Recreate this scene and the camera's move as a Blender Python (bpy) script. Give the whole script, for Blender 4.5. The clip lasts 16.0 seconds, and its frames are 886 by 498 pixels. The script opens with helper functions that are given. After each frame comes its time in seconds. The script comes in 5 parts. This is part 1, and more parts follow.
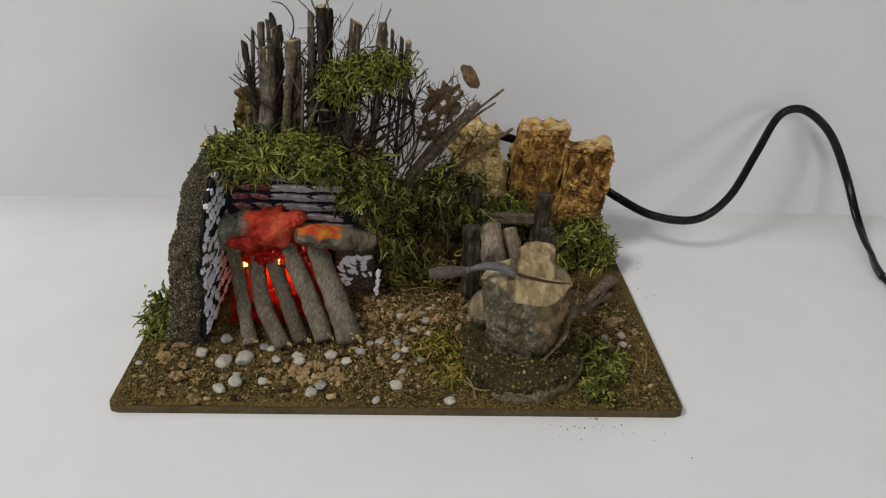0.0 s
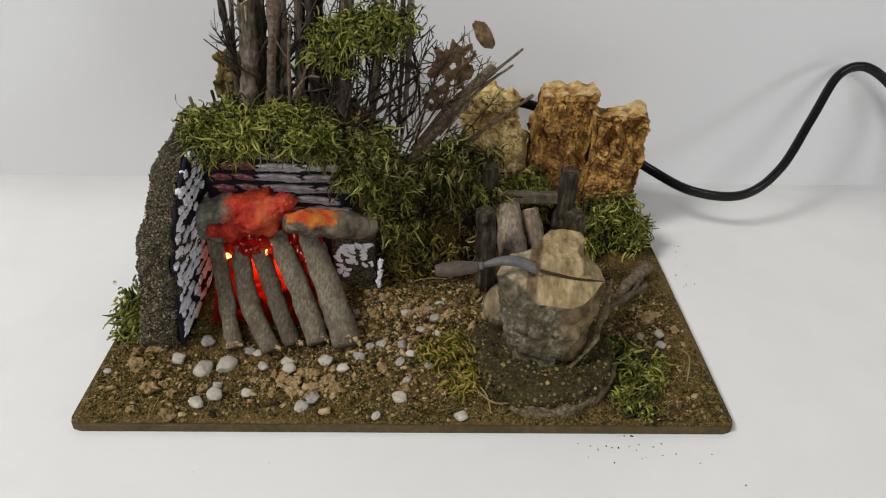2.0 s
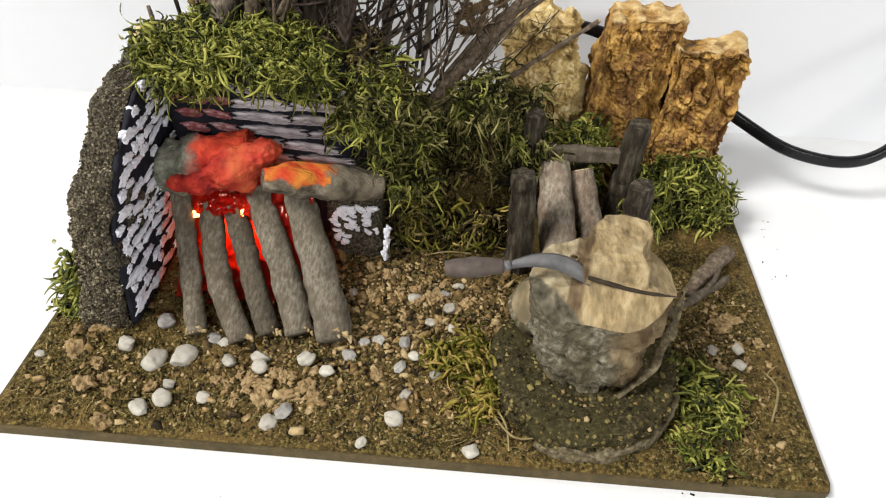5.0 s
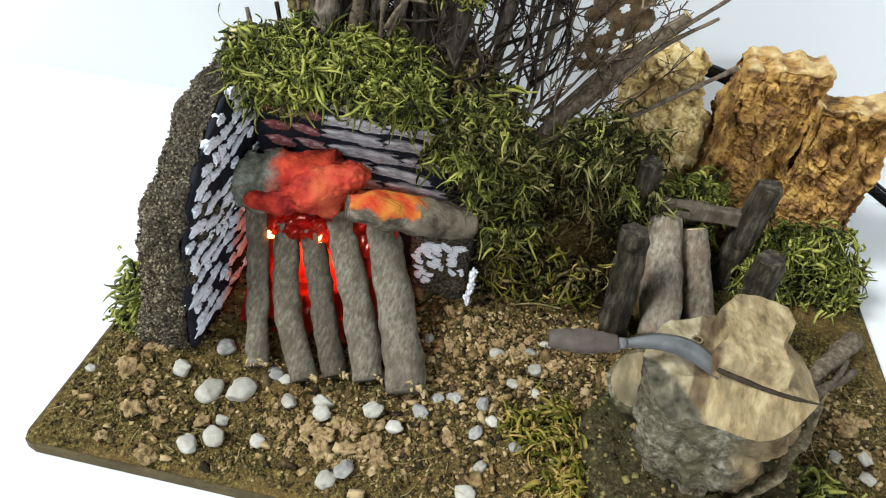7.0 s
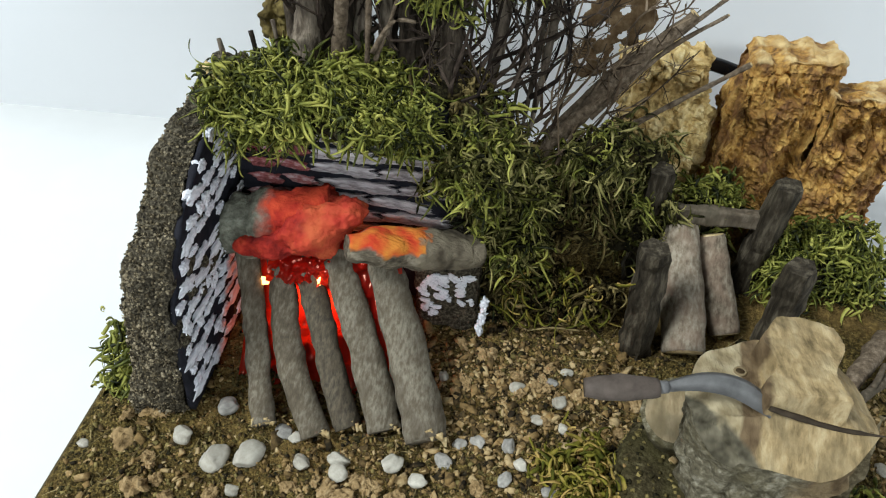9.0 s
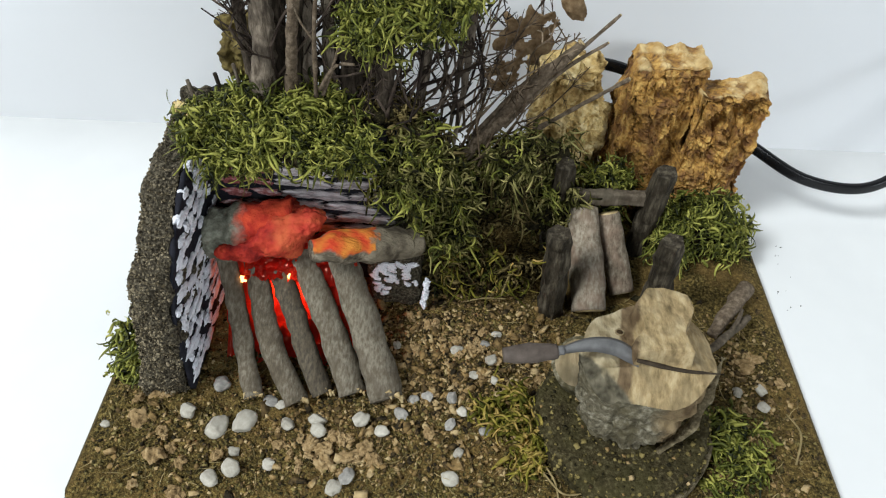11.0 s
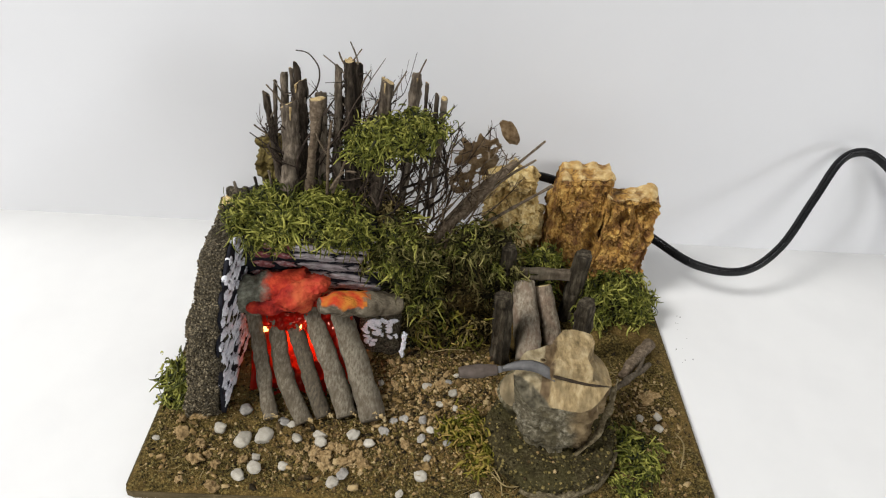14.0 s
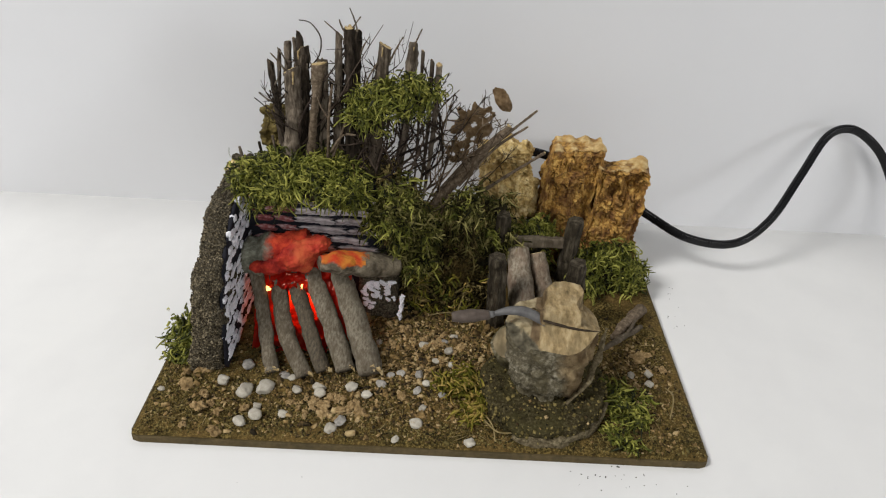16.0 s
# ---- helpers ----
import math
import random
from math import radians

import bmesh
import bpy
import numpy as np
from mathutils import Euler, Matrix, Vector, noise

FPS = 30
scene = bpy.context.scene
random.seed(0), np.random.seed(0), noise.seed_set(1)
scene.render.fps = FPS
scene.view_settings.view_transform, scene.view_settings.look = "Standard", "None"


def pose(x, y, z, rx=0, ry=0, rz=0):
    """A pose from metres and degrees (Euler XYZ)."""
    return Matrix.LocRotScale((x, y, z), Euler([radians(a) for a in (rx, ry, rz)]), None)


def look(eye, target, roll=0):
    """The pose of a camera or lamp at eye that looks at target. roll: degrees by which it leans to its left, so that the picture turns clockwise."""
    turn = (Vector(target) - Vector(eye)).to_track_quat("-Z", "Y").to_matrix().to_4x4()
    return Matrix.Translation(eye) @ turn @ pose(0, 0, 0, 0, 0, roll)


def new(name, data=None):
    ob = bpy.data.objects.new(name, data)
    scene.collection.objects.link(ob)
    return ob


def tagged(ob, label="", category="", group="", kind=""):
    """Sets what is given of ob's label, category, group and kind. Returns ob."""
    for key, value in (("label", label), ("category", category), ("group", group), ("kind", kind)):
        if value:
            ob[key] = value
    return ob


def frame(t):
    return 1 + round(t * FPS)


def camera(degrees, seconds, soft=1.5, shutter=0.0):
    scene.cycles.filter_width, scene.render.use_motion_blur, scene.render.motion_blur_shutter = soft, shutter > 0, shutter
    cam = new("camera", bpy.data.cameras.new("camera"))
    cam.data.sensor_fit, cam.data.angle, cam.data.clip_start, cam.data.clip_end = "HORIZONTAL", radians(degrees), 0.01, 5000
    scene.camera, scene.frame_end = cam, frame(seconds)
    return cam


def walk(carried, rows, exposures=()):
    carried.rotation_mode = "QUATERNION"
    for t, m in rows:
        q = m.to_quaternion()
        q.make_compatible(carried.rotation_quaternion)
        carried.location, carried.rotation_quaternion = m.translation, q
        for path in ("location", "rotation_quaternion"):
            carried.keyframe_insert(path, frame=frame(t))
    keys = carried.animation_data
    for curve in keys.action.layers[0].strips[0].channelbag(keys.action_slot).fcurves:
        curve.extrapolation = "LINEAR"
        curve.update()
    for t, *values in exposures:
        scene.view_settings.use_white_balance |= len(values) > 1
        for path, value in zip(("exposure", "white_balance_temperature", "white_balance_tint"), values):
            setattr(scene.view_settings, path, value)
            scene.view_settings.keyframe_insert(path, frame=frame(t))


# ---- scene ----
cam = camera(63.6, 16.0, soft=1.17)
PATH = [
    (0, (0.0014, -0.1880, 0.1777), (0.0976, 1.5379, -0.8284), 2.77),
    (0.5, (-0.0005, -0.1857, 0.1760), (0.0978, 1.5374, -0.8346), 2.65),
    (1, (0.0016, -0.1762, 0.1725), (0.0781, 1.5274, -0.8724), 2.35),
    (1.5, (0.0039, -0.1636, 0.1695), (0.0557, 1.5173, -0.9131), 1.74),
    (2, (0.0061, -0.1512, 0.1669), (0.0504, 1.5185, -0.9333), 1.46),
    (2.5, (0.0061, -0.1355, 0.1635), (0.0229, 1.5211, -0.9569), 1.32),
    (3, (0.0056, -0.1233, 0.1579), (0.0155, 1.5125, -0.9928), 0.66),
    (3.2, (0.0067, -0.1176, 0.1545), (0.0118, 1.4664, -1.0665), 0.60),
    (5.3, (0.0141, -0.0919, 0.1491), (-0.1045, 1.4138, -1.1619), 2.65),
    (5.5, (0.0139, -0.0902, 0.1476), (-0.1350, 1.4163, -1.1593), 3.09),
    (6, (0.0096, -0.0824, 0.1456), (-0.1912, 1.4340, -1.1429), 4.45),
    (6.5, (0.0059, -0.0788, 0.1449), (-0.2190, 1.4384, -1.1387), 4.83),
    (7, (0.0010, -0.0750, 0.1438), (-0.2216, 1.4413, -1.1412), 5.00),
    (7.5, (-0.0045, -0.0698, 0.1410), (-0.2268, 1.4455, -1.1453), 5.08),
    (8, (-0.0091, -0.0634, 0.1386), (-0.2413, 1.4407, -1.1589), 4.81),
    (8.5, (-0.0104, -0.0617, 0.1398), (-0.2125, 1.4578, -1.1448), 4.90),
    (9, (-0.0077, -0.0597, 0.1446), (-0.1757, 1.4380, -1.1703), 1.68),
    (9.2, (-0.0082, -0.0599, 0.1474), (-0.1365, 1.4262, -1.1850), 1.37),
    (11.3, (-0.0055, -0.0813, 0.1883), (0.0145, 1.2979, -1.2600), 3.17),
    (11.5, (-0.0064, -0.0842, 0.1932), (0.0322, 1.2897, -1.2597), 3.79),
    (12, (-0.0055, -0.0933, 0.2013), (0.0364, 1.3187, -1.2145), 3.69),
    (12.5, (-0.0087, -0.0998, 0.2083), (0.0476, 1.3417, -1.1769), 4.05),
    (13, (-0.0079, -0.1110, 0.2136), (0.0500, 1.3636, -1.1363), 4.02),
    (13.5, (-0.0061, -0.1254, 0.2169), (0.0499, 1.4083, -1.0655), 3.80),
    (14, (-0.0038, -0.1422, 0.2156), (0.0410, 1.4657, -0.9729), 3.89),
    (14.5, (-0.0006, -0.1575, 0.2097), (0.0142, 1.5114, -0.8924), 3.94),
    (15, (0.0020, -0.1639, 0.2021), (0.0117, 1.5027, -0.9035), 3.36),
    (15.5, (0.0023, -0.1664, 0.1979), (0.0073, 1.4962, -0.9138), 2.94),
    (16, (0.0026, -0.1668, 0.1993), (0.0175, 1.4932, -0.9161), 3.16),
]
walk(cam, [(t, look(eye, target, roll)) for t, eye, target, roll in PATH],
     exposures=((0.0, -0.68, 6430, 10), (1.0, -0.63, 6430, 10), (2.0, -0.38, 6480, 10), (3.0, -0.08, 6510, 10), (5.5, 0.50, 6380, 10), (6.2, 0.55, 6300, 9), (7.0, 0.49, 5820, 3), (8.0, 0.29, 5800, 2),
                (9.0, 0.20, 5880, 2), (11.5, 0.14, 5980, 7), (12.0, 0.05, 6200, 10), (12.5, -0.02, 6380, 10), (14.0, 0.03, 6420, 10), (15.0, -0.08, 6430, 10), (16.0, -0.24, 6450, 10)))

# ---- world and light ----
world = bpy.data.worlds.new("world")
scene.world = world
world.use_nodes = True
world.node_tree.nodes["Background"].inputs[0].default_value = (0.75, 0.82, 0.9, 1)
world.node_tree.nodes["Background"].inputs[1].default_value = 0.15


def area_lamp(name, eye, target, sx, sy, watts, colour):
    d = bpy.data.lights.new(name, "AREA")
    d.shape, d.size, d.size_y, d.energy, d.color = "RECTANGLE", sx, sy, watts, colour
    ob = new(name, d)
    ob.matrix_basis = look(eye, target)
    return ob


LAMPS = ((-1.45, -0.70, 0.9, 0.6, 76.0), (0.40, -3.20, 1.6, 0.8, 88.0))
for lx, ly, sx, sy, watts in LAMPS:
    area_lamp("ceiling_lamp", (lx, ly, 1.90), (lx, ly, 0), sx, sy, watts, (1.0, 0.98, 0.95))
WINDOW = (-4.4, -2.8, 0.5, 1.7)
area_lamp("window_daylight", (3.99, -3.6, 1.1), (0, -3.6, 1.1), 1.56, 1.16, 75.0, (0.97, 0.98, 1.0))
for x in (-0.0560, -0.0470):
    led = bpy.data.lights.new("hearth_led", "POINT")
    led.energy, led.color, led.shadow_soft_size = 0.0024, (1.0, 0.12, 0.02), 0.0015
    new("hearth_led", led).location = (x, 0.0598, 0.0190)

# ---- materials ----


def rgb(c):
    return (*c, 1.0)


def mat(name, cols, scale=300.0, rough=0.85, bump=0.4, bscale=900.0, bdist=0.0004, island=0.0, metal=0.0, coarse=None,
        stretch=(1, 1, 1), obrandom=0.0, spec=0.15, contrast=0.25):
    """A noise-ramped surface with a second, coarser tone, fine relief, and a shift of tone from piece to piece."""
    m = bpy.data.materials.new(name)
    m.use_nodes = True
    n, l = m.node_tree.nodes, m.node_tree.links
    b = n["Principled BSDF"]
    b.inputs["Roughness"].default_value, b.inputs["Metallic"].default_value = rough, metal
    b.inputs["Specular IOR Level"].default_value = spec
    tc, mp = n.new("ShaderNodeTexCoord"), n.new("ShaderNodeMapping")
    mp.inputs["Scale"].default_value = stretch
    l.new(tc.outputs["Object"], mp.inputs["Vector"])
    no = n.new("ShaderNodeTexNoise")
    no.inputs["Scale"].default_value, no.inputs["Detail"].default_value = scale, 5.0
    no.inputs["Roughness"].default_value = 0.65
    l.new(mp.outputs[0], no.inputs["Vector"])
    value = no.outputs["Fac"]
    ramp = n.new("ShaderNodeValToRGB")
    e = ramp.color_ramp.elements
    lo, hi = 0.5 - contrast, 0.5 + contrast
    e[0].position, e[1].position = lo, hi
    e[0].color, e[1].color = rgb(cols[0]), rgb(cols[-1])
    for k, c in enumerate(cols[1:-1]):
        x = e.new(lo + (hi - lo) * (k + 1) / (len(cols) - 1))
        x.color = rgb(c)
    if island or obrandom:
        if island:
            src = n.new("ShaderNodeNewGeometry").outputs["Random Per Island"]
        else:
            src = n.new("ShaderNodeObjectInfo").outputs["Random"]
        mm = n.new("ShaderNodeMath")
        mm.operation = "MULTIPLY_ADD"
        amount = island or obrandom
        l.new(src, mm.inputs[0])
        mm.inputs[1].default_value = amount * 2 * contrast
        add = n.new("ShaderNodeMath")
        add.operation = "ADD"
        mm.inputs[2].default_value = -amount * contrast
        l.new(mm.outputs[0], add.inputs[0])
        l.new(value, add.inputs[1])
        value = add.outputs[0]
    l.new(value, ramp.inputs["Fac"])
    colour = ramp.outputs["Color"]
    if coarse:
        n2 = n.new("ShaderNodeTexNoise")
        n2.inputs["Scale"].default_value, n2.inputs["Detail"].default_value = coarse[1], 3.0
        l.new(tc.outputs["Object"], n2.inputs["Vector"])
        r2 = n.new("ShaderNodeValToRGB")
        r2.color_ramp.elements[0].position, r2.color_ramp.elements[1].position = 0.45, 0.62
        l.new(n2.outputs["Fac"], r2.inputs["Fac"])
        mx = n.new("ShaderNodeMix")
        mx.data_type = "RGBA"
        k = n.new("ShaderNodeMath")
        k.operation = "MULTIPLY"
        k.inputs[1].default_value = coarse[2]
        l.new(r2.outputs["Color"], k.inputs[0])
        l.new(k.outputs[0], mx.inputs[0])
        l.new(colour, mx.inputs[6])
        mx.inputs[7].default_value = rgb(coarse[0])
        colour = mx.outputs[2]
    l.new(colour, b.inputs["Base Color"])
    if bump:
        nb, bp = n.new("ShaderNodeTexNoise"), n.new("ShaderNodeBump")
        nb.inputs["Scale"].default_value, nb.inputs["Detail"].default_value = bscale, 4.0
        l.new(mp.outputs[0], nb.inputs["Vector"])
        bp.inputs["Strength"].default_value, bp.inputs["Distance"].default_value = bump, bdist
        l.new(nb.outputs["Fac"], bp.inputs["Height"])
        l.new(bp.outputs[0], b.inputs["Normal"])
    return m


def paint_over(m, colour, colour2, axis, start, end, wobble=0.006, scale=260.0):
    """Brushed paint laid over a material from one end, with a ragged edge."""
    n, l = m.node_tree.nodes, m.node_tree.links
    b = n["Principled BSDF"]
    old = b.inputs["Base Color"].links[0].from_socket
    tc, sp, no = n.new("ShaderNodeTexCoord"), n.new("ShaderNodeSeparateXYZ"), n.new("ShaderNodeTexNoise")
    no.inputs["Scale"].default_value = scale
    l.new(tc.outputs["Object"], sp.inputs[0])
    l.new(tc.outputs["Object"], no.inputs["Vector"])
    w = n.new("ShaderNodeMath")
    w.operation = "MULTIPLY_ADD"
    l.new(no.outputs["Fac"], w.inputs[0])
    w.inputs[1].default_value = wobble
    l.new(sp.outputs[axis], w.inputs[2])
    mr = n.new("ShaderNodeMapRange")
    mr.inputs["From Min"].default_value, mr.inputs["From Max"].default_value = start + wobble / 2, end + wobble / 2
    l.new(w.outputs[0], mr.inputs["Value"])
    r = n.new("ShaderNodeValToRGB")
    r.color_ramp.elements[0].position, r.color_ramp.elements[1].position = 0.35, 0.65
    r.color_ramp.elements[0].color, r.color_ramp.elements[1].color = rgb(colour), rgb(colour2)
    l.new(no.outputs["Fac"], r.inputs["Fac"])
    mx = n.new("ShaderNodeMix")
    mx.data_type = "RGBA"
    l.new(mr.outputs[0], mx.inputs[0])
    l.new(old, mx.inputs[6])
    l.new(r.outputs["Color"], mx.inputs[7])
    l.new(mx.outputs[2], b.inputs["Base Color"])
    return m


def tone_over(m, colour, colour2, across, start, end, wobble=0.003, scale=300.0):
    """Another tone of wood, bark or painted shade on one side of a slanting line."""
    m = paint_over(m, colour, colour2, 0, start, end, wobble, scale)
    n, l = m.node_tree.nodes, m.node_tree.links
    sep = [x for x in n if x.type == "SEPXYZ"][-1]
    dot = n.new("ShaderNodeVectorMath")
    dot.operation = "DOT_PRODUCT"
    dot.inputs[1].default_value = across
    l.new(sep.inputs[0].links[0].from_socket, dot.inputs[0])
    target = sep.outputs[0].links[0].to_socket
    l.new(dot.outputs["Value"], target)
    return m


def leafy(m, amount=0.3):
    """Lets light shine through thin sprigs."""
    n, l = m.node_tree.nodes, m.node_tree.links
    b = n["Principled BSDF"]
    t, mx = n.new("ShaderNodeBsdfTranslucent"), n.new("ShaderNodeMixShader")
    l.new(b.inputs["Base Color"].links[0].from_socket, t.inputs["Color"])
    mx.inputs[0].default_value = amount
    l.new(b.outputs[0], mx.inputs[1])
    l.new(t.outputs[0], mx.inputs[2])
    l.new(mx.outputs[0], n["Material Output"].inputs["Surface"])
    return m


M_WALL = mat("white_wall", [(0.67, 0.675, 0.692), (0.71, 0.715, 0.728)], 6, 0.75, 0.05, 500, 0.0002)
M_TABLE = mat("white_table", [(0.69, 0.69, 0.685), (0.73, 0.73, 0.72)], 12, 0.42, 0.03, 700, 0.0001, coarse=((0.62, 0.62, 0.62), 25, 0.25))
# Unseen room, kept grey so that less bounced light fills the shade.
M_ROOM = mat("unseen_room_grey", [(0.20, 0.20, 0.20), (0.25, 0.25, 0.24)], 3, 0.8, 0)
M_BOARD = mat("hardboard", [(0.06, 0.044, 0.020), (0.13, 0.098, 0.048)], 500, 0.85, 0.5, 900, coarse=((0.05, 0.04, 0.02), 60, 0.5))
M_SOIL = mat("soil", [(0.014, 0.010, 0.003), (0.080, 0.057, 0.016), (0.25, 0.180, 0.056)], 1100, 0.95, 1.0, 2000, 0.0010,
             coarse=((0.18, 0.112, 0.036), 60, 0.55), contrast=0.15)
M_LUMP = mat("tan_cork_lump", [(0.13, 0.084, 0.036), (0.28, 0.19, 0.088), (0.42, 0.31, 0.165)], 2.5, 0.9, 0.7, 6.0, 0.0004, obrandom=0.3)
M_CRUMB = mat("cork_crumbs", [(0.020, 0.015, 0.008), (0.11, 0.072, 0.029), (0.26, 0.168, 0.066), (0.43, 0.32, 0.165)], 300, 0.9, 0.5, 1500, 0.0003, island=1.0)
M_GRAIN = mat("soil_grains", [(0.014, 0.012, 0.005), (0.085, 0.067, 0.022), (0.24, 0.19, 0.07)], 300, 0.95, 0, island=1.0)
M_STRAW = mat("straw", [(0.10, 0.075, 0.03), (0.34, 0.26, 0.12)], 200, 0.8, 0, island=1.0)
M_MOSS = mat("bright_moss", [(0.014, 0.018, 0.002), (0.170, 0.186, 0.022), (0.50, 0.48, 0.105)], 250, 0.6, 0, island=1.0, spec=0.4)
M_MOSS_DULL = mat("dull_moss", [(0.008, 0.008, 0.002), (0.105, 0.102, 0.024), (0.50, 0.44, 0.17)], 150, 0.8, 0, island=0.9)
M_MOSS_DRY = mat("dry_moss", [(0.07, 0.075, 0.010), (0.26, 0.23, 0.032), (0.55, 0.38, 0.12)], 200, 0.8, 0, island=1.0)
M_MOSS_BROWN = mat("brown_moss", [(0.010, 0.007, 0.002), (0.080, 0.060, 0.020), (0.36, 0.28, 0.11)], 150, 0.85, 0, island=1.0)
for m in (M_MOSS, M_MOSS_DULL, M_MOSS_DRY, M_MOSS_BROWN):
    leafy(m)
# Near-black for the added shade lumps in moss and for table crumbs.
M_SHADE_CRUMB = mat("gap_shade_and_crumbs", [(0.005, 0.004, 0.002), (0.018, 0.015, 0.006), (0.06, 0.05, 0.02)], 900, 0.95, 1.0, 1100, 0.0012, contrast=0.2)
M_BARK = mat("grey_brown_bark", [(0.022, 0.017, 0.011), (0.082, 0.064, 0.044), (0.18, 0.147, 0.107)], 500, 0.85, 0.5, 900,
             stretch=(1, 1, 0.35), coarse=((0.115, 0.10, 0.07), 90, 0.4))
M_LOG = mat("grey_log_bark", [(0.050, 0.042, 0.031), (0.114, 0.093, 0.064), (0.215, 0.190, 0.145)], 1300, 0.85, 0.8, 1000, 0.0005,
            stretch=(1, 0.35, 0.5), coarse=((0.070, 0.054, 0.036), 190, 0.55), obrandom=0.5, contrast=0.24)
M_LOG_PALE = mat("pale_log_bark", [(0.065, 0.048, 0.033), (0.185, 0.148, 0.105), (0.34, 0.295, 0.225)], 800, 0.85, 0.8, 1200,
                 stretch=(1, 0.5, 0.5), coarse=((0.23, 0.155, 0.11), 140, 0.5), obrandom=0.4, contrast=0.2)
M_STICK = mat("dark_stick_bark", [(0.012, 0.009, 0.006), (0.080, 0.062, 0.045), (0.25, 0.205, 0.155)], 620, 0.85, 1.0, 1000, 0.0009,
              stretch=(1, 1, 0.22), obrandom=1.0, contrast=0.22, coarse=((0.022, 0.016, 0.011), 140, 0.55))
M_BRANCH = mat("brown_branch_bark", [(0.045, 0.032, 0.021), (0.125, 0.093, 0.062), (0.24, 0.19, 0.138)], 700, 0.85, 0.9, 1100, 0.0006, contrast=0.22)
M_RING = mat("pale_slice_bark", [(0.040, 0.031, 0.016), (0.125, 0.100, 0.057), (0.25, 0.21, 0.13)], 700, 0.9, 0.9, 1000, 0.0007, contrast=0.2)
M_TWIG = mat("twig_bark", [(0.009, 0.006, 0.0045), (0.034, 0.024, 0.018), (0.10, 0.074, 0.056)], 200, 0.8, 0, island=1.0)
M_TWIG_PALE = mat("pale_twig_bark", [(0.028, 0.018, 0.011), (0.095, 0.066, 0.041), (0.22, 0.165, 0.11)], 200, 0.8, 0, island=1.0)
M_CUT = mat("cut_wood", [(0.20, 0.135, 0.06), (0.42, 0.31, 0.15), (0.60, 0.49, 0.29)], 600, 0.8, 0.6, 1500, contrast=0.2)
M_PALE = mat("split_wood", [(0.085, 0.058, 0.028), (0.25, 0.19, 0.105), (0.44, 0.355, 0.225)], 330, 0.75, 0.7, 900, 0.0006, stretch=(1, 0.25, 0.5),
             coarse=((0.155, 0.125, 0.072), 130, 0.7), contrast=0.2)
M_TOP = mat("chopped_wood", [(0.10, 0.073, 0.034), (0.30, 0.218, 0.108), (0.47, 0.375, 0.215)], 380, 0.75, 0.8, 900, 0.0008, stretch=(1, 0.35, 0.5),
            coarse=((0.18, 0.138, 0.074), 170, 0.5), contrast=0.2)
# Brown facet tone, with the shaded side of the step put into it.
M_TOP = tone_over(M_TOP, (0.085, 0.055, 0.028), (0.17, 0.12, 0.065), (1, -0.2, 0), 0.0368, 0.0361, 0.0016)
M_TOP = tone_over(M_TOP, (0.23, 0.18, 0.10), (0.40, 0.335, 0.21), (1, -0.2, 0), 0.0334, 0.0328, 0.0016)
M_TOP = tone_over(M_TOP, (0.035, 0.03, 0.018), (0.16, 0.14, 0.095), (1, 0.9, 0), 0.0512, 0.0502, 0.002)
M_STUMP = mat("lichened_bark", [(0.03, 0.025, 0.014), (0.12, 0.102, 0.058), (0.36, 0.33, 0.24)], 620, 0.9, 0.9, 800, 0.0009,
              coarse=((0.085, 0.072, 0.034), 110, 0.7))
M_BLOCK = tone_over(mat("block_side", [(0.024, 0.020, 0.012), (0.125, 0.108, 0.070), (0.34, 0.31, 0.235)], 620, 0.9, 1.0, 900, 0.0011,
                        coarse=((0.075, 0.062, 0.032), 130, 0.7)), (0.085, 0.055, 0.026), (0.25, 0.185, 0.10), (1, 0, 0.25), 0.0545, 0.0580, 0.006, 200.0)
M_DISC = mat("mossy_slice", [(0.010, 0.008, 0.003), (0.042, 0.033, 0.014), (0.135, 0.115, 0.058)], 900, 0.95, 0.9, 1500, 0.0006,
             coarse=((0.045, 0.040, 0.013), 110, 0.5))
M_RACK = mat("black_stained_wood", [(0.007, 0.005, 0.003), (0.040, 0.032, 0.021), (0.125, 0.105, 0.074)], 600, 0.75, 0.9, 1100, 0.0007, stretch=(1, 1, 0.2), contrast=0.2)
def ochre_cork(name, rim):
    m = mat(name, [(0.045, 0.017, 0.004), (0.36, 0.190, 0.036), (0.60, 0.39, 0.110)], 420, 0.75, 0.8, 800, 0.0009,
            coarse=((0.12, 0.046, 0.010), 150, 0.75), contrast=0.18, spec=0.5, stretch=(1, 1, 0.5))
    return paint_over(m, (0.38, 0.235, 0.075), (0.58, 0.43, 0.20), 2, rim - 0.0012, rim - 0.0002, 0.0024, 300.0)


M_CORK_A, M_CORK_B = ochre_cork("ochre_cork", 0.0632), ochre_cork("ochre_cork_low", 0.0562)
M_CORK_PALE = mat("pale_cork", [(0.20, 0.115, 0.035), (0.60, 0.44, 0.18), (0.78, 0.65, 0.37)], 250, 0.85, 1.0, 600, 0.0012, contrast=0.17, coarse=((0.26, 0.165, 0.055), 130, 0.6))
M_CORK_OLIVE = mat("olive_cork", [(0.022, 0.015, 0.005), (0.095, 0.070, 0.022), (0.25, 0.20, 0.07)], 330, 0.85, 0.8, 600, 0.0009)
M_STONEWALL = mat("rough_stonework", [(0.010, 0.008, 0.006), (0.06, 0.05, 0.033), (0.17, 0.145, 0.10)], 1300, 0.95, 1.0, 1300, 0.0012, contrast=0.15)
